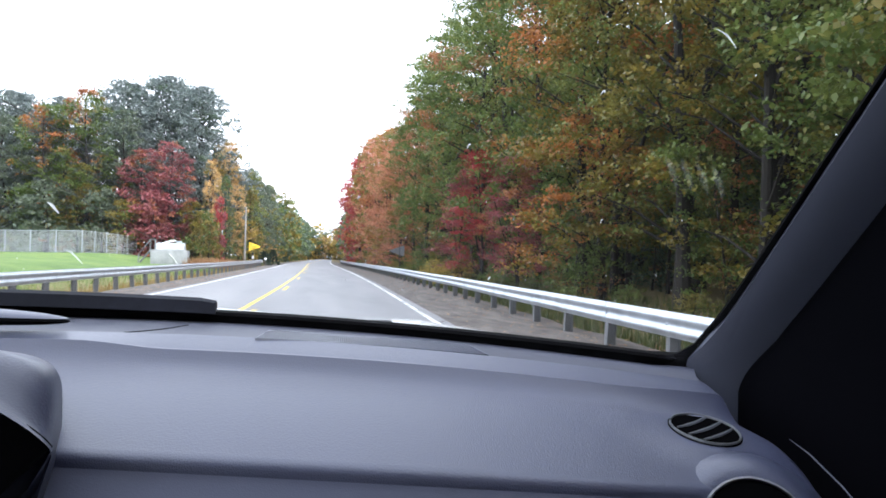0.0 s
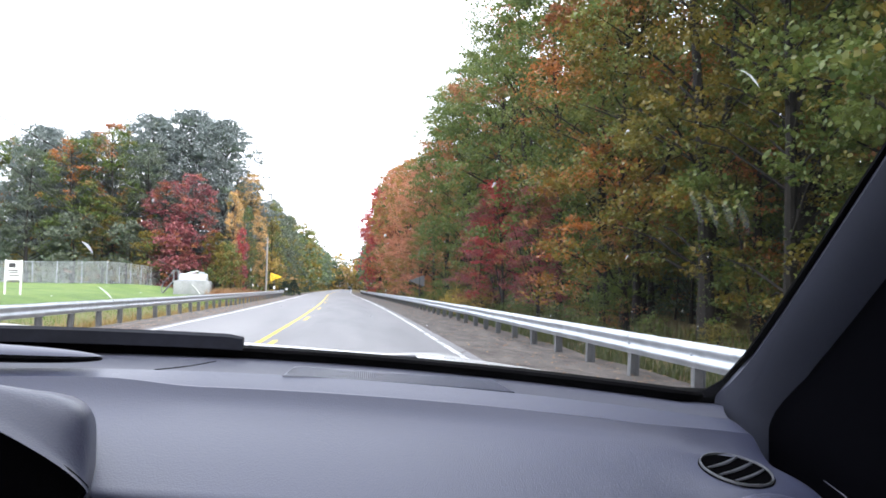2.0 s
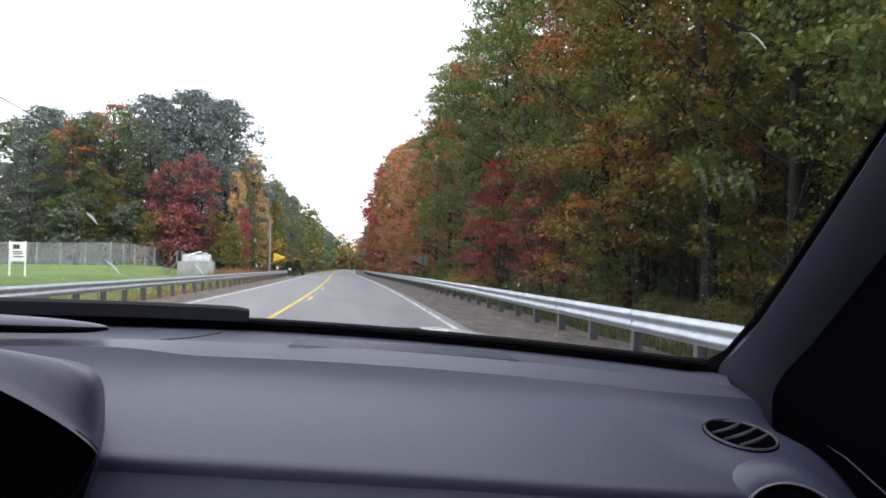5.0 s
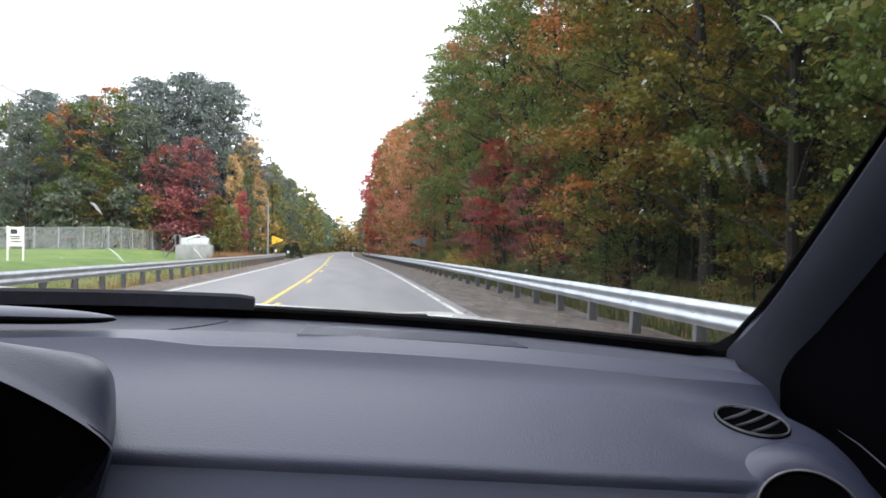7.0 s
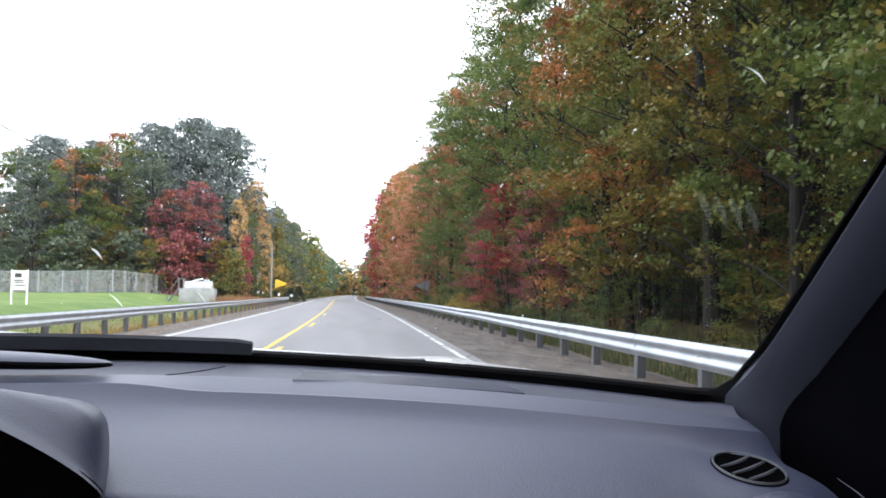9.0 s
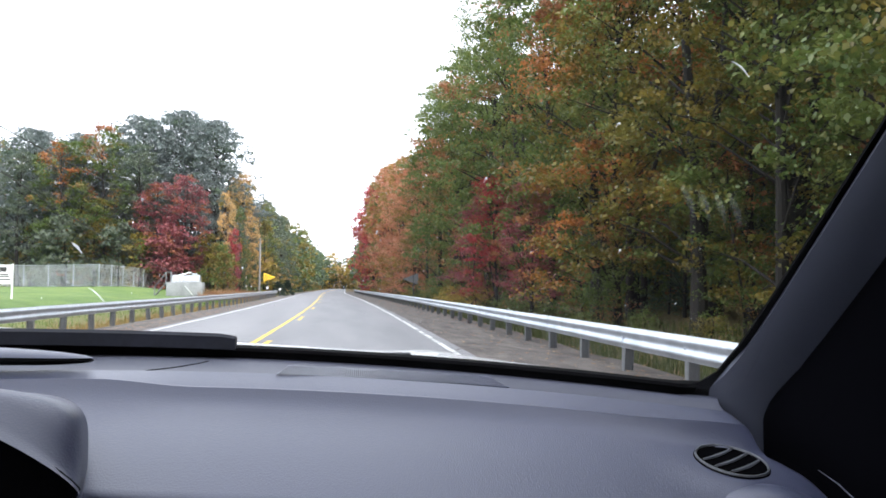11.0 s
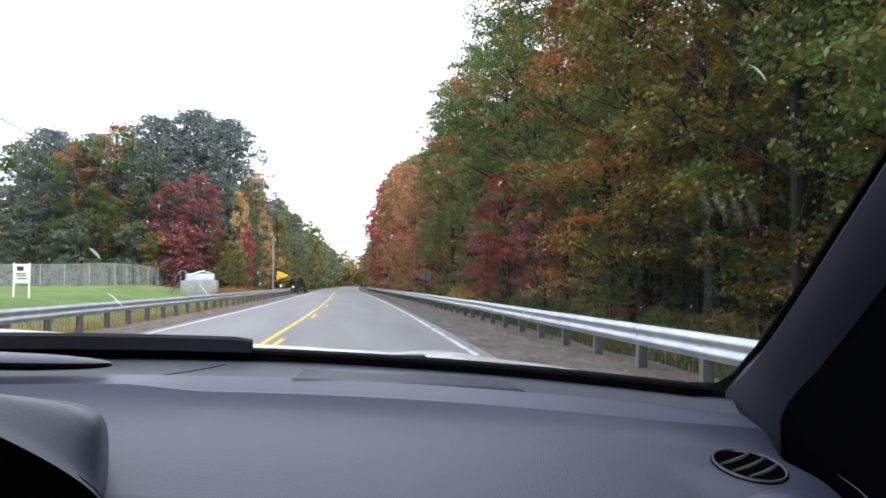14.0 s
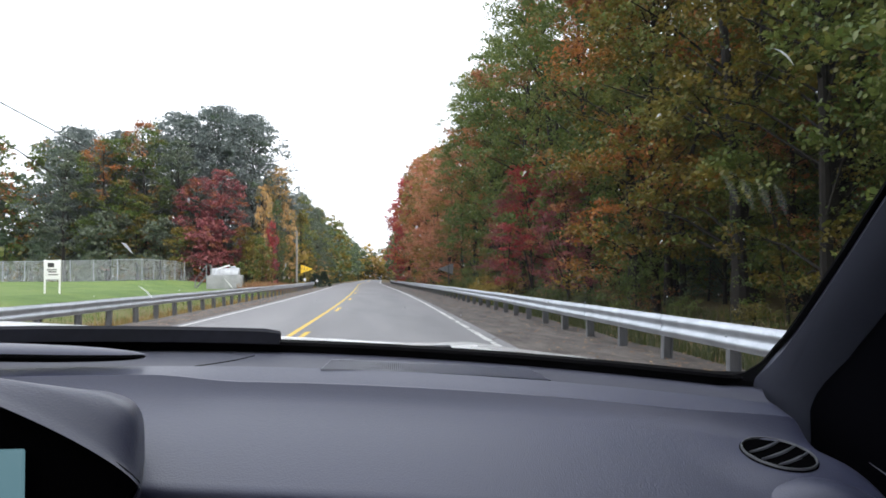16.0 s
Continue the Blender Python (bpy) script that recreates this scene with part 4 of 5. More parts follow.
def pennant_sign(x, y, heading, zc, face, back, label):
    s = thing("pennant_sign", label, "road sign", "pennant signs", pose(x, y, stand(x, y), 0, 0, heading))
    bm = bmesh.new()
    f = [bm.verts.new(p) for p in ((-0.58, 0, zc + 0.46), (-0.60, 0, zc + 0.42), (-0.60, 0, zc - 0.42), (-0.58, 0, zc - 0.46), (0.60, 0, zc - 0.03), (0.62, 0, zc), (0.60, 0, zc + 0.03))]
    bm.faces.new(f)
    thicken(bm, 0.004)
    part("panel", bm, face, s)
    bm = bmesh.new()
    f = [bm.verts.new(p) for p in ((-0.585, 0.008, zc + 0.463), (-0.603, 0.008, zc + 0.42), (-0.603, 0.008, zc - 0.42), (-0.585, 0.008, zc - 0.463), (0.603, 0.008, zc - 0.033), (0.624, 0.008, zc), (0.603, 0.008, zc + 0.033))]
    bm.faces.new(f)
    thicken(bm, 0.003)
    part("back_plate", bm, back, s)
    bm = bmesh.new()
    box(bm, (-0.2, 0.035, (zc + 0.45) / 2 - 0.1), (0.06, 0.045, zc + 0.6), 0.006)
    part("post", bm, post_wood, s)
    for zz in (zc - 0.2, zc + 0.2):
        bm = bmesh.new()
        turned(bm, [(0, 0.008), (0.012, 0.006), (0.014, 0)], 8, pose(-0.2, -0.004, zz, 90, 0, 0))
        part("bolt", bm, zinc, s)
    if heading == 0:
        bm = bmesh.new()
        box(bm, (-0.2, 0.004, zc - 1.15), (0.22, 0.004, 0.28), 0.0015)
        part("plate", bm, sign_white, s, "small white plate low on the post")
        for word, zz in (("NO", zc + 0.14), ("PASSING", zc - 0.06), ("ZONE", zc - 0.26)):
            cu = bpy.data.curves.new("lettering", "FONT")
            cu.body, cu.size, cu.extrude = word, 0.19, 0.001
            cu.materials.append(dark_paint)
            o = new("lettering", cu)
            o.parent = s
            o.matrix_basis = pose(-0.54, -0.007, zz, 90, 0, 0)
    return s


pennant_sign(-7.3, 76.0, 0, 2.5, sign_yellow, sign_grey, "yellow pennant no-passing sign on a post beyond the rail")
pennant_sign(5.75, 56.0, 180, 2.1, sign_yellow, sign_grey, "grey back of a pennant sign before the trees")


def marker_post(x, y, h, label):
    s = thing("marker_post", label, "marker post", "marker posts", pose(x, y, min(stand(x, y), 0), 0, 0, 8))
    bm = bmesh.new()
    loft(bm, [[(-0.05, 0.012, z), (-0.02, -0.008, z), (0.02, -0.008, z), (0.05, 0.012, z), (0.0, 0.02, z)] for z in (-0.1, 0.4, 0.9, h - 0.02)], closed=True)
    bm.faces.new([v for v in bm.verts if v.co.z > h - 0.03])
    part("blade", bm, sign_white, s)
    bm = bmesh.new()
    box(bm, (0, -0.011, h - 0.16), (0.05, 0.005, 0.12), 0.002)
    part("reflector", bm, sign_grey, s)
    return s


marker_post(4.75, 82.0, 1.24, "weathered white marker post behind the guard rail")
marker_post(4.2, 128.0, 1.2, "white marker post behind the guard rail")
marker_post(-7.9, 85.0, 1.1, "white marker post at the rail's end")

# utility pole with its lines
px_, py_ = -10.6, 96.5
upole = thing("utility_pole", "weathered wooden utility pole at the edge of the woods", "utility pole", m=pose(px_, py_, stand(px_, py_)))
bm = bmesh.new()
tube(bm, [(0, 0, -0.3), (0.02, 0, 4), (0.03, 0, 8.0)], [0.16, 0.14, 0.11], 10)
part("shaft", bm, pole_wood, upole)
wire = thing("overhead_wire", "thin dark overhead wires strung between the poles and the tank", "wire")
for a, b, sag in ((Vector((px_, py_ - 0.12, stand(px_, py_) + 7.6)), Vector((-16.0, 22.5, 9.3)), 1.2), (Vector((vx - 0.9, vy - 0.6, vz + 2.3)), Vector((-16.1, 22.5, 9.0)), 0.7)):
    bm = bmesh.new()
    pts = [a.lerp(b, k / 20) - Vector((0, 0, sag * 4 * (k / 20) * (1 - k / 20))) for k in range(21)]
    tube(bm, pts, [0.03] * 21, 5)
    part("cable", bm, dark_paint, wire)

# clipped evergreens and mailbox beyond the rail's end
for ex, ey, eh in ((-7.7, 92, 2.3), (-6.9, 96, 2.2)):
    ev = thing("evergreen_bush", "dark conical evergreen bush by the verge", "bush", "evergreen bushes", pose(ex, ey, stand(ex, ey)))
    bm = bmesh.new()
    tube(bm, [(0, 0, -0.1), (0, 0, eh * 0.8)], [0.06, 0.02], 6)
    part("trunk", bm, bark, ev)
    er = random.Random(int(ex * 10))
    cs = []
    for k in range(90):
        s = er.random()
        a, rr = er.uniform(0, 6.283), (1 - s) * eh * 0.42 + 0.05
        cs.append((rr * math.cos(a), rr * math.sin(a), 0.1 + s * eh * 0.92))
    o = new("crown", crown_mesh("crown", cs, 0.28, 28, 0.13, 0.2, 5, LEAF["needle"]))
    o.parent = ev
mx_, my_ = -7.3, 89.5
mail = thing("mailbox", "small white box on a wooden post beside the road", "mailbox", m=pose(mx_, my_, stand(mx_, my_), 0, 0, 80))
bm = bmesh.new()
box(bm, (0, 0, 0.45), (0.1, 0.1, 1.1), 0.01)
part("post", bm, post_wood, mail)
bm = bmesh.new()
loft(bm, [[(x, 0.1 * math.cos(k * math.pi / 8), 1.06 + (0.1 + 0.1 * math.sin(k * math.pi / 8))) for k in range(9)] + [(x, -0.1, 1.0), (x, 0.1, 1.0)] for x in (-0.24, 0.24)], closed=True)
for sgn in (-1, 1):
    bm.faces.new([v for v in bm.verts if v.co.x * sgn > 0.2])
part("box", bm, sign_white, mail)


# ---- what the road has passed, behind the car ----
pass_sign = thing("road_sign", "white rectangular pass-with-care sign on a post", "road sign", m=pose(4.7 + bend(-183), -183, stand(4.7 + bend(-183), -183)))
bm = bmesh.new()
box(bm, (0, 0, 2.1), (0.61, 0.004, 0.76), 0.0015)
part("panel", bm, sign_white, pass_sign)
bm = bmesh.new()
box(bm, (0, 0.03, 1.2), (0.07, 0.05, 2.6), 0.006)
part("post", bm, post_wood, pass_sign)
for word, zz in (("PASS", 2.27), ("WITH", 2.05), ("CARE", 1.83)):
    cu = bpy.data.curves.new("lettering", "FONT")
    cu.body, cu.size, cu.align_x, cu.extrude = word, 0.20, "CENTER", 0.001
    cu.materials.append(dark_paint)
    o = new("lettering", cu)
    o.parent = pass_sign
    o.matrix_basis = pose(0, -0.006, zz, 90, 0, 0)

marker_post(3.9, -170, 1.15, "white marker post on the grass verge")
marker_post(-8.4, -167, 1.2, "white marker post beside the gravel drive")

bm = bmesh.new()
loft(bm, [[(x - 1.0, y + 0.3 * math.sin(x * 0.4), max(ground_z(x - 1.0, y), -0.03) + 0.04) for y in (-175, -173.5, -172, -170.5, -169)] for x in (-5.4, -8, -12, -18, -26)])
drive = part("driveway", deepen(bm, 0.06), gravel)
tagged(drive, "pale gravel driveway meeting the road", "driveway", kind="structure")
bm = bmesh.new()
loft(bm, [[(x, y, ground_z(x, y) + 0.05) for y in (-10, -8.5, -7, -5.5)] for x in (-5.4, -8, -11, -14, -18, -24, -32)])
lane = part("driveway", deepen(bm, 0.06), asphalt)
tagged(lane, "narrow grey asphalt lane across the lawn", "driveway", kind="structure")

hx, hy = -26.0, 12.0
house = thing("pump_house", "small white building with a green roof on the lawn", "building", m=pose(hx, hy, stand(hx, hy) - 0.1, 0, 0, 8))
bm = bmesh.new()
box(bm, (0, 0, 1.35), (6.0, 4.6, 2.7), 0.02)
part("wall", bm, sign_white, house)
roof_green = surface("green_roof", (0.03, 0.10, 0.07), (0.05, 0.15, 0.10), 2.0, 0.6, fine=20)
bm = bmesh.new()
loft(bm, [[(x, -2.7, 2.62), (x, 0, 3.9), (x, 2.7, 2.62)] for x in (-3.3, 3.3)])
part("roof", thicken(bm, 0.12), roof_green, house)
for gx0 in (-2.98, 2.98):
    bm = bmesh.new()
    f = [bm.verts.new(p) for p in ((gx0, -2.3, 2.69), (gx0, 2.3, 2.69), (gx0, 0, 3.78))]
    bm.faces.new(f)
    part("gable", thicken(bm, 0.05), sign_white, house)
for wx in (-1.9, 0.3, 2.0):
    bm = bmesh.new()
    box(bm, (wx, -2.31, 1.6), (0.72, 0.06, 1.1), 0.01)
    win = part("window", bm, concrete, house)
    bm = bmesh.new()
    box(bm, (wx, -2.345, 1.6), (0.58, 0.02, 0.96))
    part("pane", bm, dark_paint, win)
silo = thing("water_tank", "tall white cylindrical tank beside the white building", "tank", m=pose(-21.3, 13.0, stand(-21.3, 13.0) - 0.1))
bm = bmesh.new()
turned(bm, [(0.0, 4.75), (0.35, 4.7), (0.75, 4.5), (0.95, 4.2), (0.95, 0.1), (1.0, 0.0), (0, 0)], 28)
part("shell", bm, tank_white, silo)
bm = bmesh.new()
tube(bm, [(-1.1, 0, 0), (-1.1, 0, 4.0), (-0.9, 0, 4.3)], [0.09] * 3, 8)
part("pipe", bm, tank_white, silo)

bin_green = surface("bin_green", (0.012, 0.035, 0.03), (0.02, 0.05, 0.04), 5, 0.5)
for bx, by in ((-10.9, -2.5), (-10.6, 11.0)):
    b = thing("wheeled_bin", "dark green wheeled bin beside the lane", "bin", "wheeled bins", pose(bx, by, stand(bx, by), 0, 0, 20))
    bm = bmesh.new()
    loft(bm, [[(sx * w, sy * d, z) for sx, sy in ((-1, -1), (1, -1), (1, 1), (-1, 1))] for w, d, z in ((0.2, 0.24, 0.06), (0.27, 0.33, 0.95), (0.29, 0.35, 0.96), (0.29, 0.35, 1.0))], closed=True)
    bm.faces.new(bm.verts[:4])
    part("body", bm, bin_green, b, smooth=False)
    bm = bmesh.new()
    box(bm, (0, 0, 1.03), (0.62, 0.76, 0.06), 0.02)
    part("lid", bm, bin_green, b)
    for wx in (-0.24, 0.24):
        bm = bmesh.new()
        turned(bm, [(0, -0.03), (0.1, -0.03), (0.1, 0.03), (0, 0.03)], 14, pose(wx, 0.3, 0.1, 0, 90, 0))
        part("wheel", bm, tyre_mat, b)
up2 = thing("utility_pole", "weathered wooden utility pole standing on the lawn", "utility pole", m=pose(-16.0, 22.5, stand(-16.0, 22.5)))
bm = bmesh.new()
tube(bm, [(0, 0, -0.3), (0.02, 0, 4), (0.03, 0, 9.8)], [0.17, 0.15, 0.12], 10)
part("shaft", bm, pole_wood, up2)
bm = bmesh.new()
turned(bm, [(0, 0.7), (0.14, 0.68), (0.17, 0.6), (0.17, 0.08), (0.12, 0)], 14, pose(0.0, -0.3, 6.9))
part("transformer", bm, sign_grey, up2)


# ---- the car ----
car = thing("car", "silver car with a grey vinyl dashboard, seen from its front seats", "car", m=pose(0, 0, 0))

cowl = quad_curve((-0.434, 1.00, 1.123), (0.153, 0.98, 1.094), (0.471, 0.87, 1.068))
crease = quad_curve((-0.337, 0.78, 1.104), (0.116, 0.74, 1.088), (0.399, 0.67, 1.064))
brk = quad_curve((-0.191, 0.58, 1.042), (0.0874, 0.56, 1.0245), (0.330, 0.55, 1.006))
X0, X1 = -0.86, 0.60


def clampx(f, x):
    """Past the ends the curves run on straight."""
    lo, hi = -0.45, 0.50
    if x < lo:
        return f(lo) + Vector((x - lo, 0.25 * (x - lo), 0.02 * (lo - x)))
    if x > hi:
        return f(hi) + Vector((x - hi, -0.45 * (x - hi), -0.10 * (x - hi)))
    return f(x)


def strip_share(x):
    """The edge strip narrows past the seam."""
    return (0.35 + 0.65 * smoothstep(-0.25, -0.15, x)) * (1 - 0.4 * smoothstep(0.30, 0.41, x))


def dash_base(x, v):
    """The dashboard's front pad from its rear edge (v=0) to the lower break (v=1)."""
    a, b = clampx(crease, x), clampx(brk, x)
    p = a.lerp(b, v)
    p.x = x
    drop = 0.66 * v + 0.34 * (1 - math.exp(-v / 0.085))
    p.z = a.z + (b.z - a.z) * drop + 0.003 * math.sin(math.pi * v)
    p.z += (0.005 - 0.0112 * strip_share(x)) * math.exp(-(v / 0.12) ** 2)
    p.y -= 0.0035 * (1 - v)
    return p


vent_at = dash_base(0.3745, 0.36)
vent_at.z += 0.001
vn = (dash_base(0.385, 0.36) - dash_base(0.365, 0.36)).cross(dash_base(0.375, 0.25) - dash_base(0.375, 0.47)).normalized()
vn = (vn + Vector((0.03, 0.12, 0.0))).normalized()


def dash_point(x, v):
    """The same pad with a flat seat round the air vent."""
    p = dash_base(x, v)
    w = 1 - smoothstep(0.040, 0.075, math.hypot(p.x - vent_at.x, (p.y - vent_at.y) * 1.1))
    w *= smoothstep(0.03, 0.16, v)
    seat = vent_at.z - (vn.x * (p.x - vent_at.x) + vn.y * (p.y - vent_at.y)) / vn.z
    p.z += (seat - p.z) * w
    return p


def stations(n, a=X0, b=X1):
    return [a + (b - a) * k / (n - 1) for k in range(n)]


def dash_end(v):
    return 0.408 + 0.014 * math.sin(math.pi * min(1, v)) + 0.022 * v


NX = 60
bm = bmesh.new()
rows = []
lip = [[clampx(crease, x) + Vector((0, dy, 0.0047 * (1 - sh) + (0.005 - 0.0112 * strip_share(x)) * sh - drop)) for x in stations(NX, X0, dash_end(0) + 0.006 * (1 - sh))]
       for dy, sh, drop in ((0.046, 0, 0.004), (0.040, 0, 0.0), (0.030, 0.24, 0), (0.018, 0.52, 0), (0.006, 0.80, 0), (0.001, 0.93, 0), (-0.0022, 0.985, 0.0003))]
shape = lip + [[dash_point(x, k / 30) for x in stations(NX, X0, dash_end(k / 30))] for k in range(31)]
for row in shape:
    e = row[-1]
    row += [e + Vector((0.006, 0, -0.003)), e + Vector((0.010, 0, -0.010)), e + Vector((0.012, 0, -0.05))]
    rows.append(row)
for k, (dy, dz) in enumerate(((-0.003, -0.002), (-0.005, -0.006), (-0.004, -0.013))):
    rows.append([p + Vector((0, dy, dz)) for p in rows[len(shape) - 1]])
loft(bm, rows)
dash = part("dashboard", bm, dash_mat, car, "grey grained vinyl dashboard pad")

bm = bmesh.new()
rows = []
for dy, dz in ((-0.004, -0.011), (-0.006, -0.017), (-0.030, -0.045), (-0.075, -0.105), (-0.09, -0.24), (-0.04, -0.45)):
    rows.append([dash_point(x, 1) + Vector((0, dy, dz)) for x in stations(40, X0, 0.428)])
loft(bm, rows)
part("lower_panel", bm, lower_mat, car, "darker lower dashboard panel")

bm = bmesh.new()
rows = []
for k in range(12):
    s = k / 11
    rows.append([(clampx(crease, x) + Vector((0, 0.0375, 0.0036))).lerp(clampx(cowl, x) + Vector((0, 0.05, -0.012)), s) + Vector((0, 0, -0.004 * math.sin(math.pi * s))) for x in stations(NX, X0, 0.416 + 0.10 * s)])
loft(bm, rows)
part("upper_pad", bm, pad_mat, car, "dark grained pad under the windscreen")

# seam across the upper pad
bm = bmesh.new()
sa, sb = Vector((-0.212, 0.83, 0)), Vector((-0.172, 0.985, 0))


def pad_z(p):
    c0, c1 = clampx(crease, p.x) + Vector((0, 0.0375, 0.0036)), clampx(cowl, p.x) + Vector((0, 0.05, -0.012))
    s = (p.y - c0.y) / (c1.y - c0.y)
    return c0.z + (c1.z - c0.z) * s - 0.004 * math.sin(math.pi * min(1, max(0, s)))


tube(bm, [Vector((*sa.lerp(sb, k / 8).xy, pad_z(sa.lerp(sb, k / 8)))) for k in range(9)], [0.0012] * 9, 5)
part("pad_seam", bm, rubber, car, "dark seam across the pad")

# defroster grille: slats over a dark slot
bm = bmesh.new()
n_sl = 104
for k in range(n_sl):
    x = -0.066 + 0.262 * k / (n_sl - 1)
    y0, y1 = 0.800 - 0.05 * max(0, x), 0.945 - 0.05 * max(0, x)
    a, b = Vector((x, y0, 0)), Vector((x + 0.004, y1, 0))
    a.z, b.z = pad_z(a) + 0.0014, pad_z(b) + 0.0028
    d = Vector((0.00062, 0, 0))
    loft(bm, [[a - d - Vector((0, 0, 0.004)), a - d, a + d, a + d - Vector((0, 0, 0.004))], [b - d - Vector((0, 0, 0.004)), b - d, b + d, b + d - Vector((0, 0, 0.004))]])
grille = part("defroster_grille", bm, dash_mat, car, "fine-slatted defroster grille")
bm = bmesh.new()
rows = []
for s in (0, 0.5, 1):
    row = []
    for k in range(14):
        x = -0.058 + 0.246 * k / 13
        q = Vector((x, 0.838 + 0.102 * s - 0.05 * max(0, x), 0))
        row.append(Vector((q.x, q.y, pad_z(q) + 0.0004)))
    rows.append(row)
loft(bm, rows)
part("slot", bm, slot_mat, grille)

# instrument hood: arched brow, flat black sheet for the recess's shade, and display
bm = bmesh.new()
rows = []


def arch(y, a, b, n, z0=1.035, steps=48):
    """Half of a superellipse round the instruments' centre."""
    out = []
    for k in range(steps + 1):
        t = math.pi * k / steps
        c, s = math.cos(t), math.sin(t)
        out.append((-0.41 + a * math.copysign(abs(c) ** (2 / n), c), y, z0 + b * abs(s) ** (2 / n)))
    return out


for y, a, b, n, z0 in ((0.509, 0.2400, 0.1065, 1.28, 1.062), (0.506, 0.2405, 0.1070, 1.28, 1.061), (0.505, 0.2408, 0.1072, 1.29, 1.061), (0.507, 0.2408, 0.1070, 1.32, 1.060),
                       (0.513, 0.2380, 0.1055, 1.42, 1.058), (0.523, 0.2345, 0.1035, 1.60, 1.055), (0.537, 0.2295, 0.0975, 2.4, 1.049), (0.555, 0.2250, 0.0895, 4.4, 1.042),
                       (0.580, 0.2180, 0.0865, 6.5, 1.036), (0.62, 0.208, 0.0800, 7.0, 1.035), (0.67, 0.187, 0.078, 3.6, 1.035), (0.73, 0.168, 0.050, 3.0, 1.035)):
    row = arch(y, a, b, n, z0)
    under = [(-0.195, y + 0.03, z0 - 0.035), (-0.24, y + 0.05, z0 - 0.08)] if y < 0.535 else [(-0.20, y + 0.01, 0.99), (-0.24, y + 0.01, 0.95)]
    rows.append(list(reversed(under)) + row)
loft(bm, rows)
hood = part("instrument_hood", bm, dash_mat, car, "rounded grained brow over the instruments")
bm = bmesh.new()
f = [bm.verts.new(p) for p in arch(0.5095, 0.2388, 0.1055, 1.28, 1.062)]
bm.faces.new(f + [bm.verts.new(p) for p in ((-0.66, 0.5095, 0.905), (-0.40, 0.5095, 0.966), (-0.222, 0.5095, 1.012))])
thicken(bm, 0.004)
part("recess", bm, black_mat, hood, "flat black sheet standing for the shade in the instrument recess")
bm = bmesh.new()
box(bm, (-0.315, 0.504, 1.060), (0.14, 0.005, 0.062), 0.002)
part("display", bm, lcd, hood, "dim blue-grey instrument display")

# low pod on the pad: dark lens under a pale rim
def blunt(bm):
    for v in bm.verts:
        v.co.x = math.copysign(abs(v.co.x) ** 0.72, v.co.x)


bm = bmesh.new()
bmesh.ops.create_uvsphere(bm, u_segments=40, v_segments=16, radius=1)
blunt(bm)
bmesh.ops.transform(bm, matrix=Matrix.Translation((-0.47, 0.82, 1.1275)) @ Matrix.Rotation(radians(2.5), 4, "Y") @ Matrix.Diagonal((0.206, 0.028, 0.0086, 1)), verts=bm.verts[:])
pod = part("instrument_pod", bm, rubber, car, "low dark display pod")
bm = bmesh.new()
bmesh.ops.create_uvsphere(bm, u_segments=40, v_segments=16, radius=1)
blunt(bm)
bmesh.ops.delete(bm, geom=[v for v in bm.verts if v.co.z < 0.05], context="VERTS")
bmesh.ops.transform(bm, matrix=Matrix.Translation((-0.47, 0.82, 1.1284)) @ Matrix.Rotation(radians(2.5), 4, "Y") @ Matrix.Diagonal((0.2072, 0.0290, 0.0107, 1)), verts=bm.verts[:])
part("pod_rim", bm, dash_mat, pod, "pale rim of the pod")


# vents
def ring(bm, r0, r1, h, m, steps=40):
    return turned(bm, [(r0, -0.02), (r0, h * 0.6), (r0 + (r1 - r0) * 0.3, h), (r0 + (r1 - r0) * 0.7, h), (r1, h * 0.3), (r1 + 0.001, -0.006)], steps, m)


vm = Matrix.Translation(vent_at + vn * 0.0008) @ vn.to_track_quat("Z", "Y").to_matrix().to_4x4() @ Matrix.Scale(0.92, 4)
bm = bmesh.new()
ring(bm, 0.0366, 0.0376, 0.0006, vm)
vent = part("air_vent", bm, black_mat, car, "round air vent with slanted vanes")
bm = bmesh.new()
ring(bm, 0.0346, 0.0366, 0.0026, vm)
part("vent_ring", bm, vent_rim, vent, "thin dark satin vent ring")
# flat black disc in the ring stands for the shade inside the duct
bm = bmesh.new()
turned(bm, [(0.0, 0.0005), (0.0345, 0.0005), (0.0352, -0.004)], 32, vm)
part("vent_shade", bm, black_mat, vent)
for k in range(3):
    o = -0.0155 + 0.0155 * k
    hl = math.sqrt(max(0.0001, 0.0332 ** 2 - o * o)) * 0.97
    bm = bmesh.new()
    loft(bm, [[(o + 0.0019 * math.sin(math.pi * q / 8) - wv * (0.28 + 0.62 * math.sin(math.pi * (q + 0.5) / 9)), -hl + 2 * hl * q / 8, zz) for q in range(9)] for wv, zz in ((-0.0024, 0.0012), (-0.0010, 0.0028), (0.0010, 0.0030), (0.0022, 0.0014))])
    bmesh.ops.transform(bm, matrix=vm @ Matrix.Rotation(radians(-74), 4, "Z"), verts=bm.verts[:])
    part("vane", bm, vane_mat, vent)

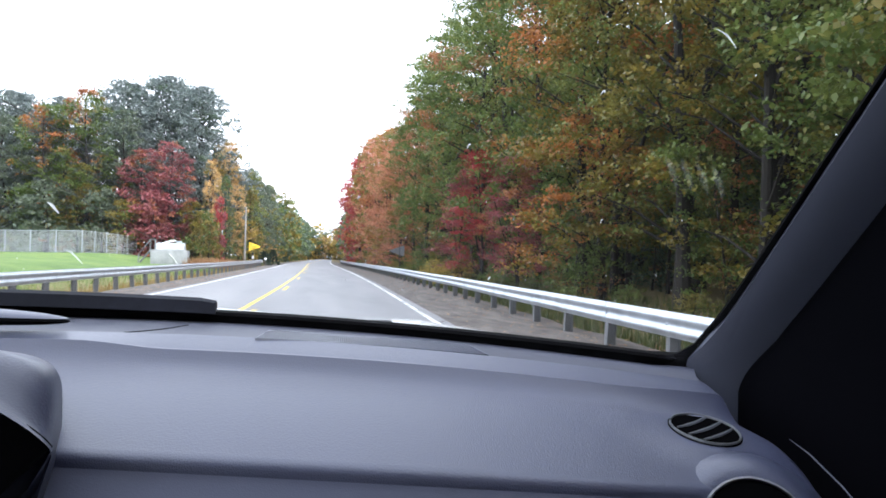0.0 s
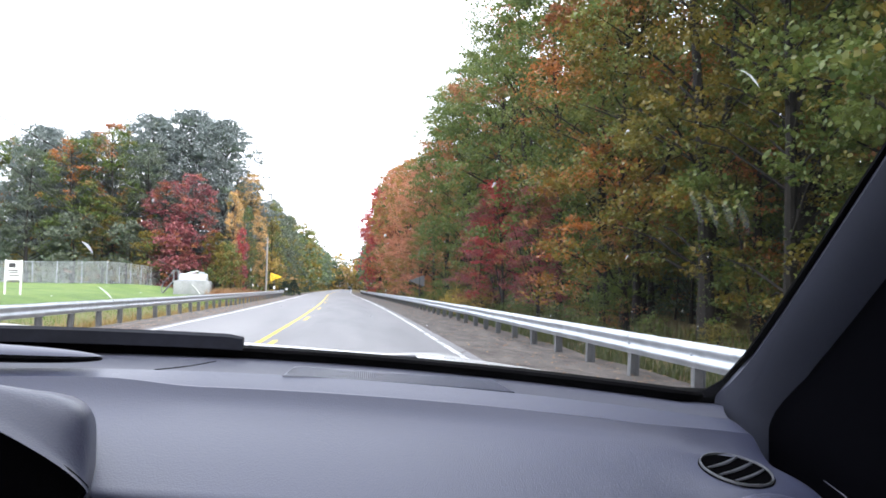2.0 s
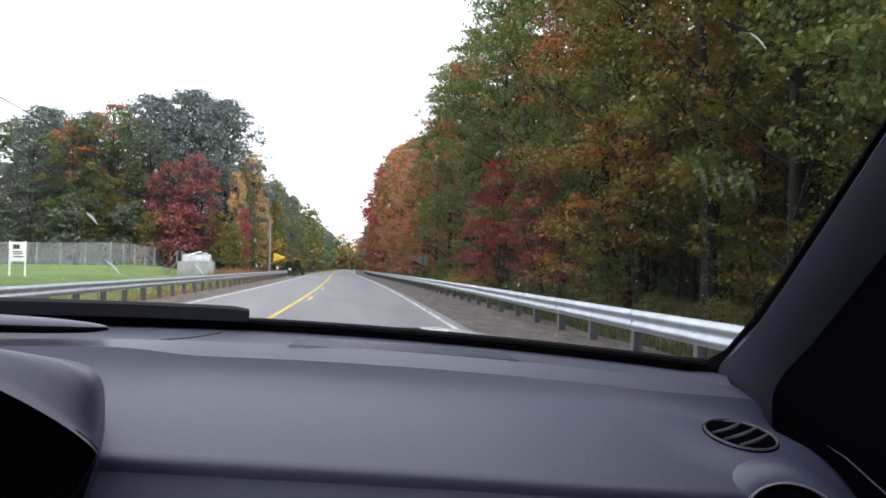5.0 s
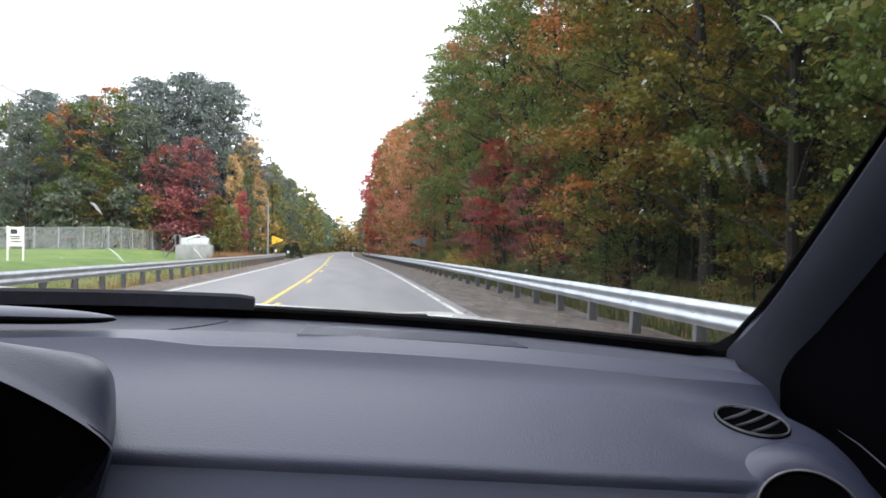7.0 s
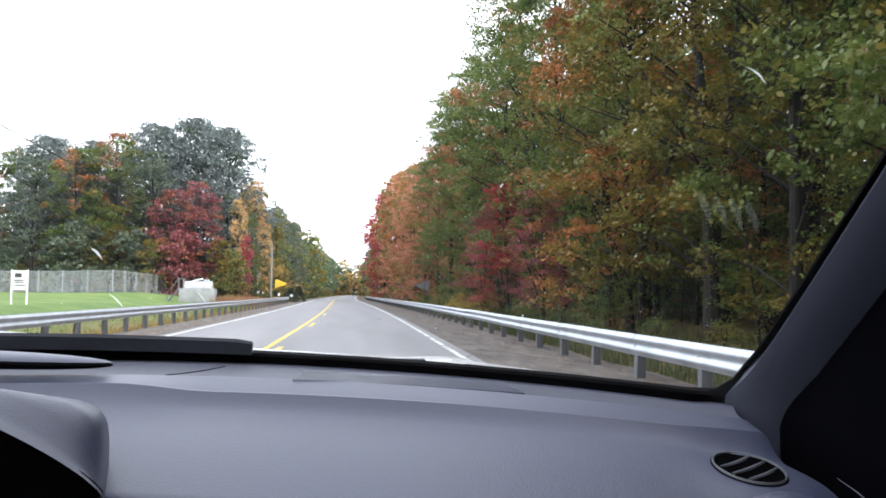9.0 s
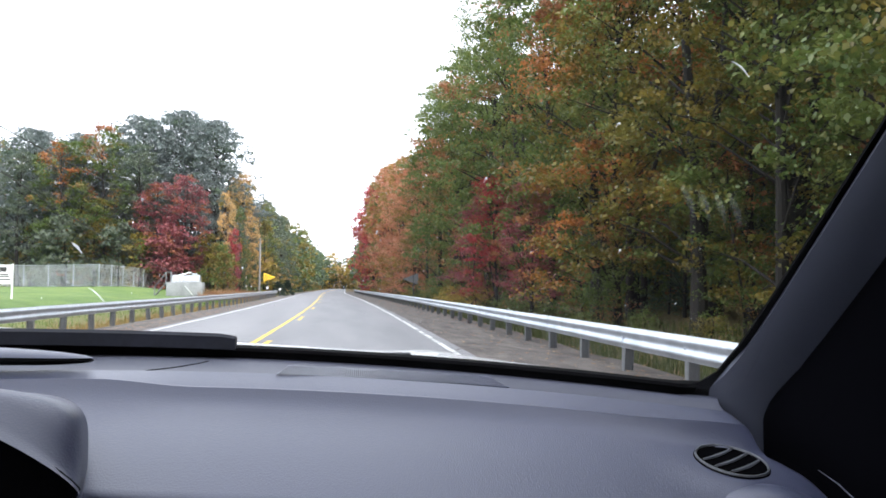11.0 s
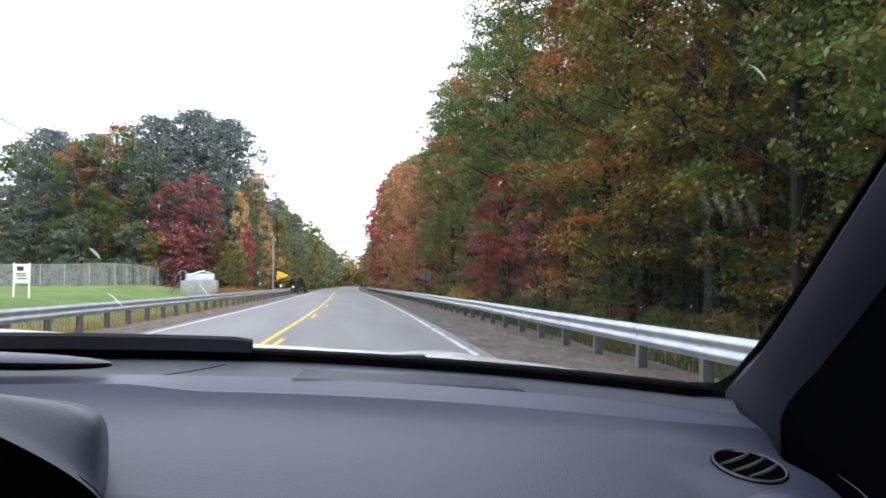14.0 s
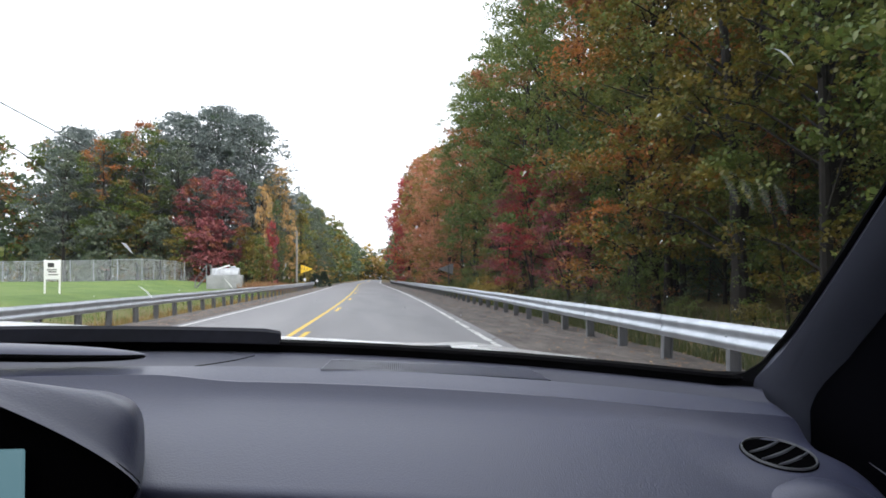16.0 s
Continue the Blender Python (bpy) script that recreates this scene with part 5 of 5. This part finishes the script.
rn = Vector((-0.25, -0.80, 0.62)).normalized()
rm = Matrix.Translation((0.362, 0.530, 0.972)) @ rn.to_track_quat("Z", "Y").to_matrix().to_4x4() @ Matrix.Scale(0.95, 4)
bm = bmesh.new()
turned(bm, [(0.046, 0.012), (0.051, 0.0125), (0.058, 0.010), (0.066, 0.004), (0.075, -0.006), (0.084, -0.022), (0.090, -0.045)], 40, rm)
bulge = part("vent_bulge", bm, dash_mat, car, "rounded bulge of the corner vent")
bm = bmesh.new()
ring(bm, 0.0425, 0.047, 0.016, rm)
part("vent_ring", bm, chrome, bulge, "bright satin chrome vent ring")
# black disc again in place of the duct's dark depth, shade as colour
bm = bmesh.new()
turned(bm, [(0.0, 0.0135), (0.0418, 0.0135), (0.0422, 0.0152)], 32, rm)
part("vent_shade", bm, black_mat, bulge)

# pillar, door and shell
pa, pb = Vector((0.524, 0.895, 1.062)), Vector((0.496, 0.545, 1.362))


def pillar_rim(s):
    """The pillar's edge along the glass; it flares out at its foot."""
    p = pa + (pb - pa) * s if s > 0 else pa + Vector((0.0, 0.0, 0.35 * s))
    return p + Vector((-0.022 * math.exp(-max(0, s) * 9), 0, 0))


def pillar_rows():
    rows = []
    for k in range(-5, 24):
        rim = pillar_rim(k / 14)
        row = [rim + Vector((0.012, 0.02, 0.004)), rim]
        wide = 1 + 0.35 * (1 - smoothstep(0.0, 0.3, k / 14))
        for u, w in ((0.007, 0.003), (0.015, 0.005), (0.023, 0.005), (0.031, 0.002), (0.038, -0.003), (0.045, -0.010), (0.051, -0.019), (0.056, -0.030), (0.060, -0.050)):
            row.append(rim + wide * Vector((u * 0.80, -u * 0.95, -u * 0.25)) + Vector((-w * 0.7, -w * 0.5, w * 0.4)))
        rows.append(row)
    return rows


bm = bmesh.new()
loft(bm, pillar_rows())
part("a_pillar", bm, pillar_mat, car, "grey windscreen pillar trim")

bm = bmesh.new()
inner = [Vector(p) for p in ((0.39, 0.91, 1.070), (0.424, 0.90, 1.0685), (0.46, 0.89, 1.0675), (0.488, 0.885, 1.072), (0.511, 0.88, 1.086), (0.522, 0.872, 1.104))]
outer = [p + Vector(d) for p, d in zip(inner, ((0, 0, -0.03), (0, 0, -0.03), (0.01, 0, -0.03), (0.04, 0, -0.03), (0.05, 0, -0.01), (0.05, 0, 0)))]
for k in range(3, 22):
    rim = pillar_rim(k / 14)
    inner.append(rim + Vector((-0.0045 + 0.008 * k / 21, 0.006, 0.0)))
    outer.append(rim + Vector((0.04, 0.006, 0.0)))
loft(bm, [[p + Vector((0, 0.012, 0)) for p in inner], [p + Vector((0, 0.012, 0)) for p in outer]])
part("glass_border", thicken(bm, 0.003), rubber, car, "black border of the windscreen glass")

bm = bmesh.new()
rows = []
for x in stations(50, X0, 0.51):
    c = clampx(cowl, x) + Vector((0, 0.05 * smoothstep(0.465, 0.50, x), 0))
    rows.append([c + Vector((0, 0.016, -0.045)), c + Vector((0, 0.012, -0.013)), c + Vector((0, 0.004, -0.002)), c + Vector((0, 0.006, 0.002)), c + Vector((0, 0.03, 0.004)), c + Vector((0, 0.09, -0.014))])
loft(bm, rows)
part("cowl_panel", bm, rubber, car, "black cowl strip below the glass")

# door upper and panel; the dark side's shade is put into the black
bm = bmesh.new()
rows = []
for k in range(22):
    s = -0.9 + 2.5 * k / 21
    e = pillar_rim(s) + Vector((0.036, -0.052, -0.010))
    rows.append([e + Vector((0.03, 0.03, 0)), e + Vector((0.012, 0.006, 0)), e + Vector((0.006, -0.02, -0.006)), e + Vector((0.004, -0.08, -0.03)), e + Vector((0.02, -0.30, -0.16)), e + Vector((0.05, -0.9, -0.5)), e + Vector((0.06, -1.6, -0.9))])
loft(bm, rows)
door = part("door_trim", bm, door_mat, car, "door and side trim with the cabin side's shade in its black")
bm = bmesh.new()
tube(bm, [Vector((0.478, 0.645, 1.018)), Vector((0.461, 0.595, 1.0185)), Vector((0.418, 0.50, 1.020)), Vector((0.378, 0.42, 1.020))], [0.0003, 0.0007, 0.0007, 0.0006], 6)
part("door_edge", bm, pad_mat, door, "thin pale edge between dashboard and door")

# windscreen
bm = bmesh.new()
rows = []
for k in range(9):
    s = k / 8
    rows.append([(clampx(cowl, x) + Vector((0, 0.02, -0.004))).lerp(Vector((x * 0.9, 0.27 - 0.12 * x * x, 1.60 - 0.05 * x * x)), s) + Vector((0, 0.03, 0.02)) * math.sin(math.pi * s) for x in stations(24, -0.84, 0.575)])
loft(bm, rows)
pane = part("windscreen", bm, glass, car, "clear windscreen with dried water marks")
pane.visible_shadow = False


def on_glass(x, s):
    return (clampx(cowl, x) + Vector((0, 0.02, -0.004))).lerp(Vector((x * 0.9, 0.27 - 0.12 * x * x, 1.60 - 0.05 * x * x)), s) + Vector((0, 0.03, 0.02)) * math.sin(math.pi * s) + Vector((0, -0.004, -0.003))


for x, s, dx, ds, w in ((0.350, 0.595, 0.034, -0.022, 0.0016), (-0.312, 0.258, 0.008, -0.024, 0.0022), (-0.312, 0.160, 0.014, -0.036, 0.0016),
                        (0.16, 0.405, 0.003, 0.006, 0.0009), (0.045, 0.30, 0.002, 0.004, 0.0009), (0.28, 0.50, 0.003, 0.004, 0.0009),
                        (0.33, 0.29, 0.002, 0.006, 0.0008), (-0.22, 0.34, 0.002, 0.005, 0.0008), (-0.12, 0.21, 0.001, 0.005, 0.0008), (0.22, 0.15, 0.002, 0.004, 0.0008)):
    bm = bmesh.new()
    pts = [on_glass(x + dx * k / 7, s + ds * k / 7 + 0.006 * math.sin(math.pi * k / 7)) for k in range(8)]
    loft(bm, [[p + Vector((-w * math.sin(math.pi * (k + 0.4) / 7.8), 0, 0)), p + Vector((w * math.sin(math.pi * (k + 0.4) / 7.8), 0, 0))] for k, p in enumerate(pts)])
    part("water_mark", bm, smear, pane)
for k in range(4):
    bm = bmesh.new()
    pts = [on_glass(0.368 + 0.017 * k + 0.026 * q / 8, 0.418 - 0.004 * k - 0.060 * q / 8 + 0.008 * math.sin(q / 8 * 2)) for q in range(9)]
    loft(bm, [[p + Vector((-0.0045 * math.sin(math.pi * (q + 0.6) / 9.2), 0, 0)), p + Vector((0.0045 * math.sin(math.pi * (q + 0.6) / 9.2), 0, 0))] for q, p in enumerate(pts)])
    part("wiper_smear", bm, faint_smear, pane)

# raindrops left on the glass, with more added as the woods' white sky glints
drng = random.Random(9)
bm = bmesh.new()
turned(bm, [(0.0011, 0.0), (0.0009, 0.0004), (0.0005, 0.0006), (0.0001, 0.0007)], 8)
drop_me = finish("glint_drop", bm, drop_film)
for k in range(95):
    gx0, gs0 = drng.uniform(-0.60, 0.44), drng.uniform(0.10, 0.66)
    d = new("glint_drop", drop_me)
    d.parent = pane
    d.matrix_basis = Matrix.Translation(on_glass(gx0, gs0)) @ pose(0, 0, 0, 125, 0, drng.uniform(-20, 20)) @ Matrix.Diagonal((drng.uniform(0.4, 0.9), drng.uniform(0.5, 1.2), 1, 1))

# wipers parked at the cowl
for nm, x0, x1 in (("wiper", -0.56, -0.140), ("wiper", -1.2, -0.60)):
    bm = bmesh.new()
    rows = []
    for k in range(21):
        s = k / 20
        x = x0 + (x1 - x0) * s
        c = clampx(cowl, max(x, -0.8)) + Vector((x - max(x, -0.8), -0.012, 0.006))
        t = 1.0 if s < 0.99 else 0.82
        rows.append([c + Vector((0, 0.010, 0)), c + Vector((0, -0.005, -0.005)), c + Vector((0, -0.003, 0.012 * t)), c + Vector((0, 0.004, 0.016 * t)), c + Vector((0, 0.014, 0.010 * t))])
    loft(bm, rows, closed=True)
    bm.faces.new([v for v in bm.verts][-5:])
    wp = part(nm, bm, blade_mat, car, "dark grey wiper blade parked at the cowl")
    bm = bmesh.new()
    c0, c1 = clampx(cowl, max(x0, -0.8)), clampx(cowl, x1 - 0.02)
    tube(bm, [c0 + Vector((0, 0.03, 0.0)), c0.lerp(c1, 0.5) + Vector((0, 0.022, 0.006)), c1 + Vector((-0.2, 0.012, 0.006))], [0.008, 0.007, 0.004], 6)
    part("arm", bm, rubber, wp)

# bonnet with a low bulge, washer nozzle, roof, sides and wheels
bm = bmesh.new()
rows = []
for y, dz in ((1.06, -0.030), (1.10, -0.012), (1.18, -0.003), (1.30, 0.0), (1.45, -0.008), (1.65, -0.03), (1.9, -0.08), (2.08, -0.16), (2.14, -0.30)):
    row = []
    for x in stations(40, -0.92, 0.62):
        z = 1.066 - 0.075 * (x - 0.2) - 0.06 * max(0, x - 0.30) - 0.10 * max(0, abs(x + 0.15) - 0.55) ** 2 * 4
        z += 0.010 * math.exp(-((x - 0.19) / 0.07) ** 2) * (1 if y < 1.5 else 0.6)
        row.append((x, y, z + dz))
    rows.append(row)
loft(bm, rows)
part("bonnet", bm, car_paint, car, "silver bonnet")
bm = bmesh.new()
box(bm, (0.075, 1.085, 1.0945), (0.075, 0.03, 0.006), 0.002)
part("washer_nozzle", bm, blade_mat, car)

bm = bmesh.new()
rows = []
for y, z in ((0.27, 1.60), (0.12, 1.65), (-0.3, 1.70), (-0.9, 1.69), (-1.5, 1.62)):
    rows.append([(x * 0.9, y - 0.12 * x * x, z - 0.09 * (x + 0.15) ** 2) for x in stations(20, -0.86, 0.64)])
thicken(loft(bm, rows), 0.03)
part("roof", bm, headliner, car, "grey cloth headliner under the roof")
for nm, x in (("side_panel", -0.93), ("side_panel", 0.66)):
    bm = bmesh.new()
    rows = []
    for y in [-1.9, -1.6, -1.0, -0.4, 0.2, 0.7, 1.1, 1.6, 2.05, 2.14]:
        sg = -1 if x < 0 else 1
        top = 0.98 - 0.10 * max(0, y - 1.1)
        rows.append([(x + sg * 0.0, y, top), (x + sg * 0.06, y, 0.78), (x + sg * 0.08, y, 0.55), (x + sg * 0.05, y, 0.32), (x - sg * 0.02, y, 0.24)])
    thicken(loft(bm, rows), 0.02)
    part(nm, bm, car_paint, car, "silver body side")
bm = bmesh.new()
loft(bm, [[(x, y, z) for x in stations(6, -0.9, 0.63)] for y, z in ((-1.9, 1.0), (-1.92, 0.6), (-1.9, 0.25), (-0.2, 0.25), (0.5, 0.25), (0.62, 0.6))])
part("floor_pan", bm, lower_mat, car, "dark floor and rear wall")
bm = bmesh.new()
tube(bm, [(-0.80, 0.95, 1.10), (-0.78, 0.545, 1.38), (-0.75, 0.24, 1.61)], [0.04, 0.04, 0.04], 10)
part("a_pillar", bm, pillar_mat, car, "grey windscreen pillar trim")
# unseen sheet added across the passenger window, keeps side light off the dash
bm = bmesh.new()
loft(bm, [[(0.66, y, 0.97), (0.655, y, 1.2), (0.63, y, 1.42), (0.585, y, 1.62)] for y in (0.05, 0.2, 0.3, 0.45)])
part("side_blocker", thicken(bm, 0.02), black_mat, car, "unseen black sheet added over the front of the passenger window to block light")
for sx in (-0.80, 0.56):
    bm = bmesh.new()
    tube(bm, [(sx, -1.75, 0.98), (sx * 0.97, -1.45, 1.60)], [0.05, 0.04], 8)
    part("rear_pillar", bm, pillar_mat, car)
for wx in (-0.88, 0.61):
    for wy in (1.35, -1.25):
        wm = pose(wx, wy, 0.335, 0, 90, 0)
        bm = bmesh.new()
        turned(bm, [(0.20, -0.09), (0.30, -0.10), (0.325, -0.07), (0.325, 0.07), (0.30, 0.10), (0.20, 0.09)], 28, wm)
        wheel = part("wheel", bm, tyre_mat, car, "black tyre")
        bm = bmesh.new()
        turned(bm, [(0.0, -0.05), (0.06, -0.06), (0.19, -0.07), (0.205, -0.09), (0.205, 0.09), (0.19, 0.07), (0.06, 0.06), (0.0, 0.05)], 20, wm)
        part("rim", bm, satin, wheel)
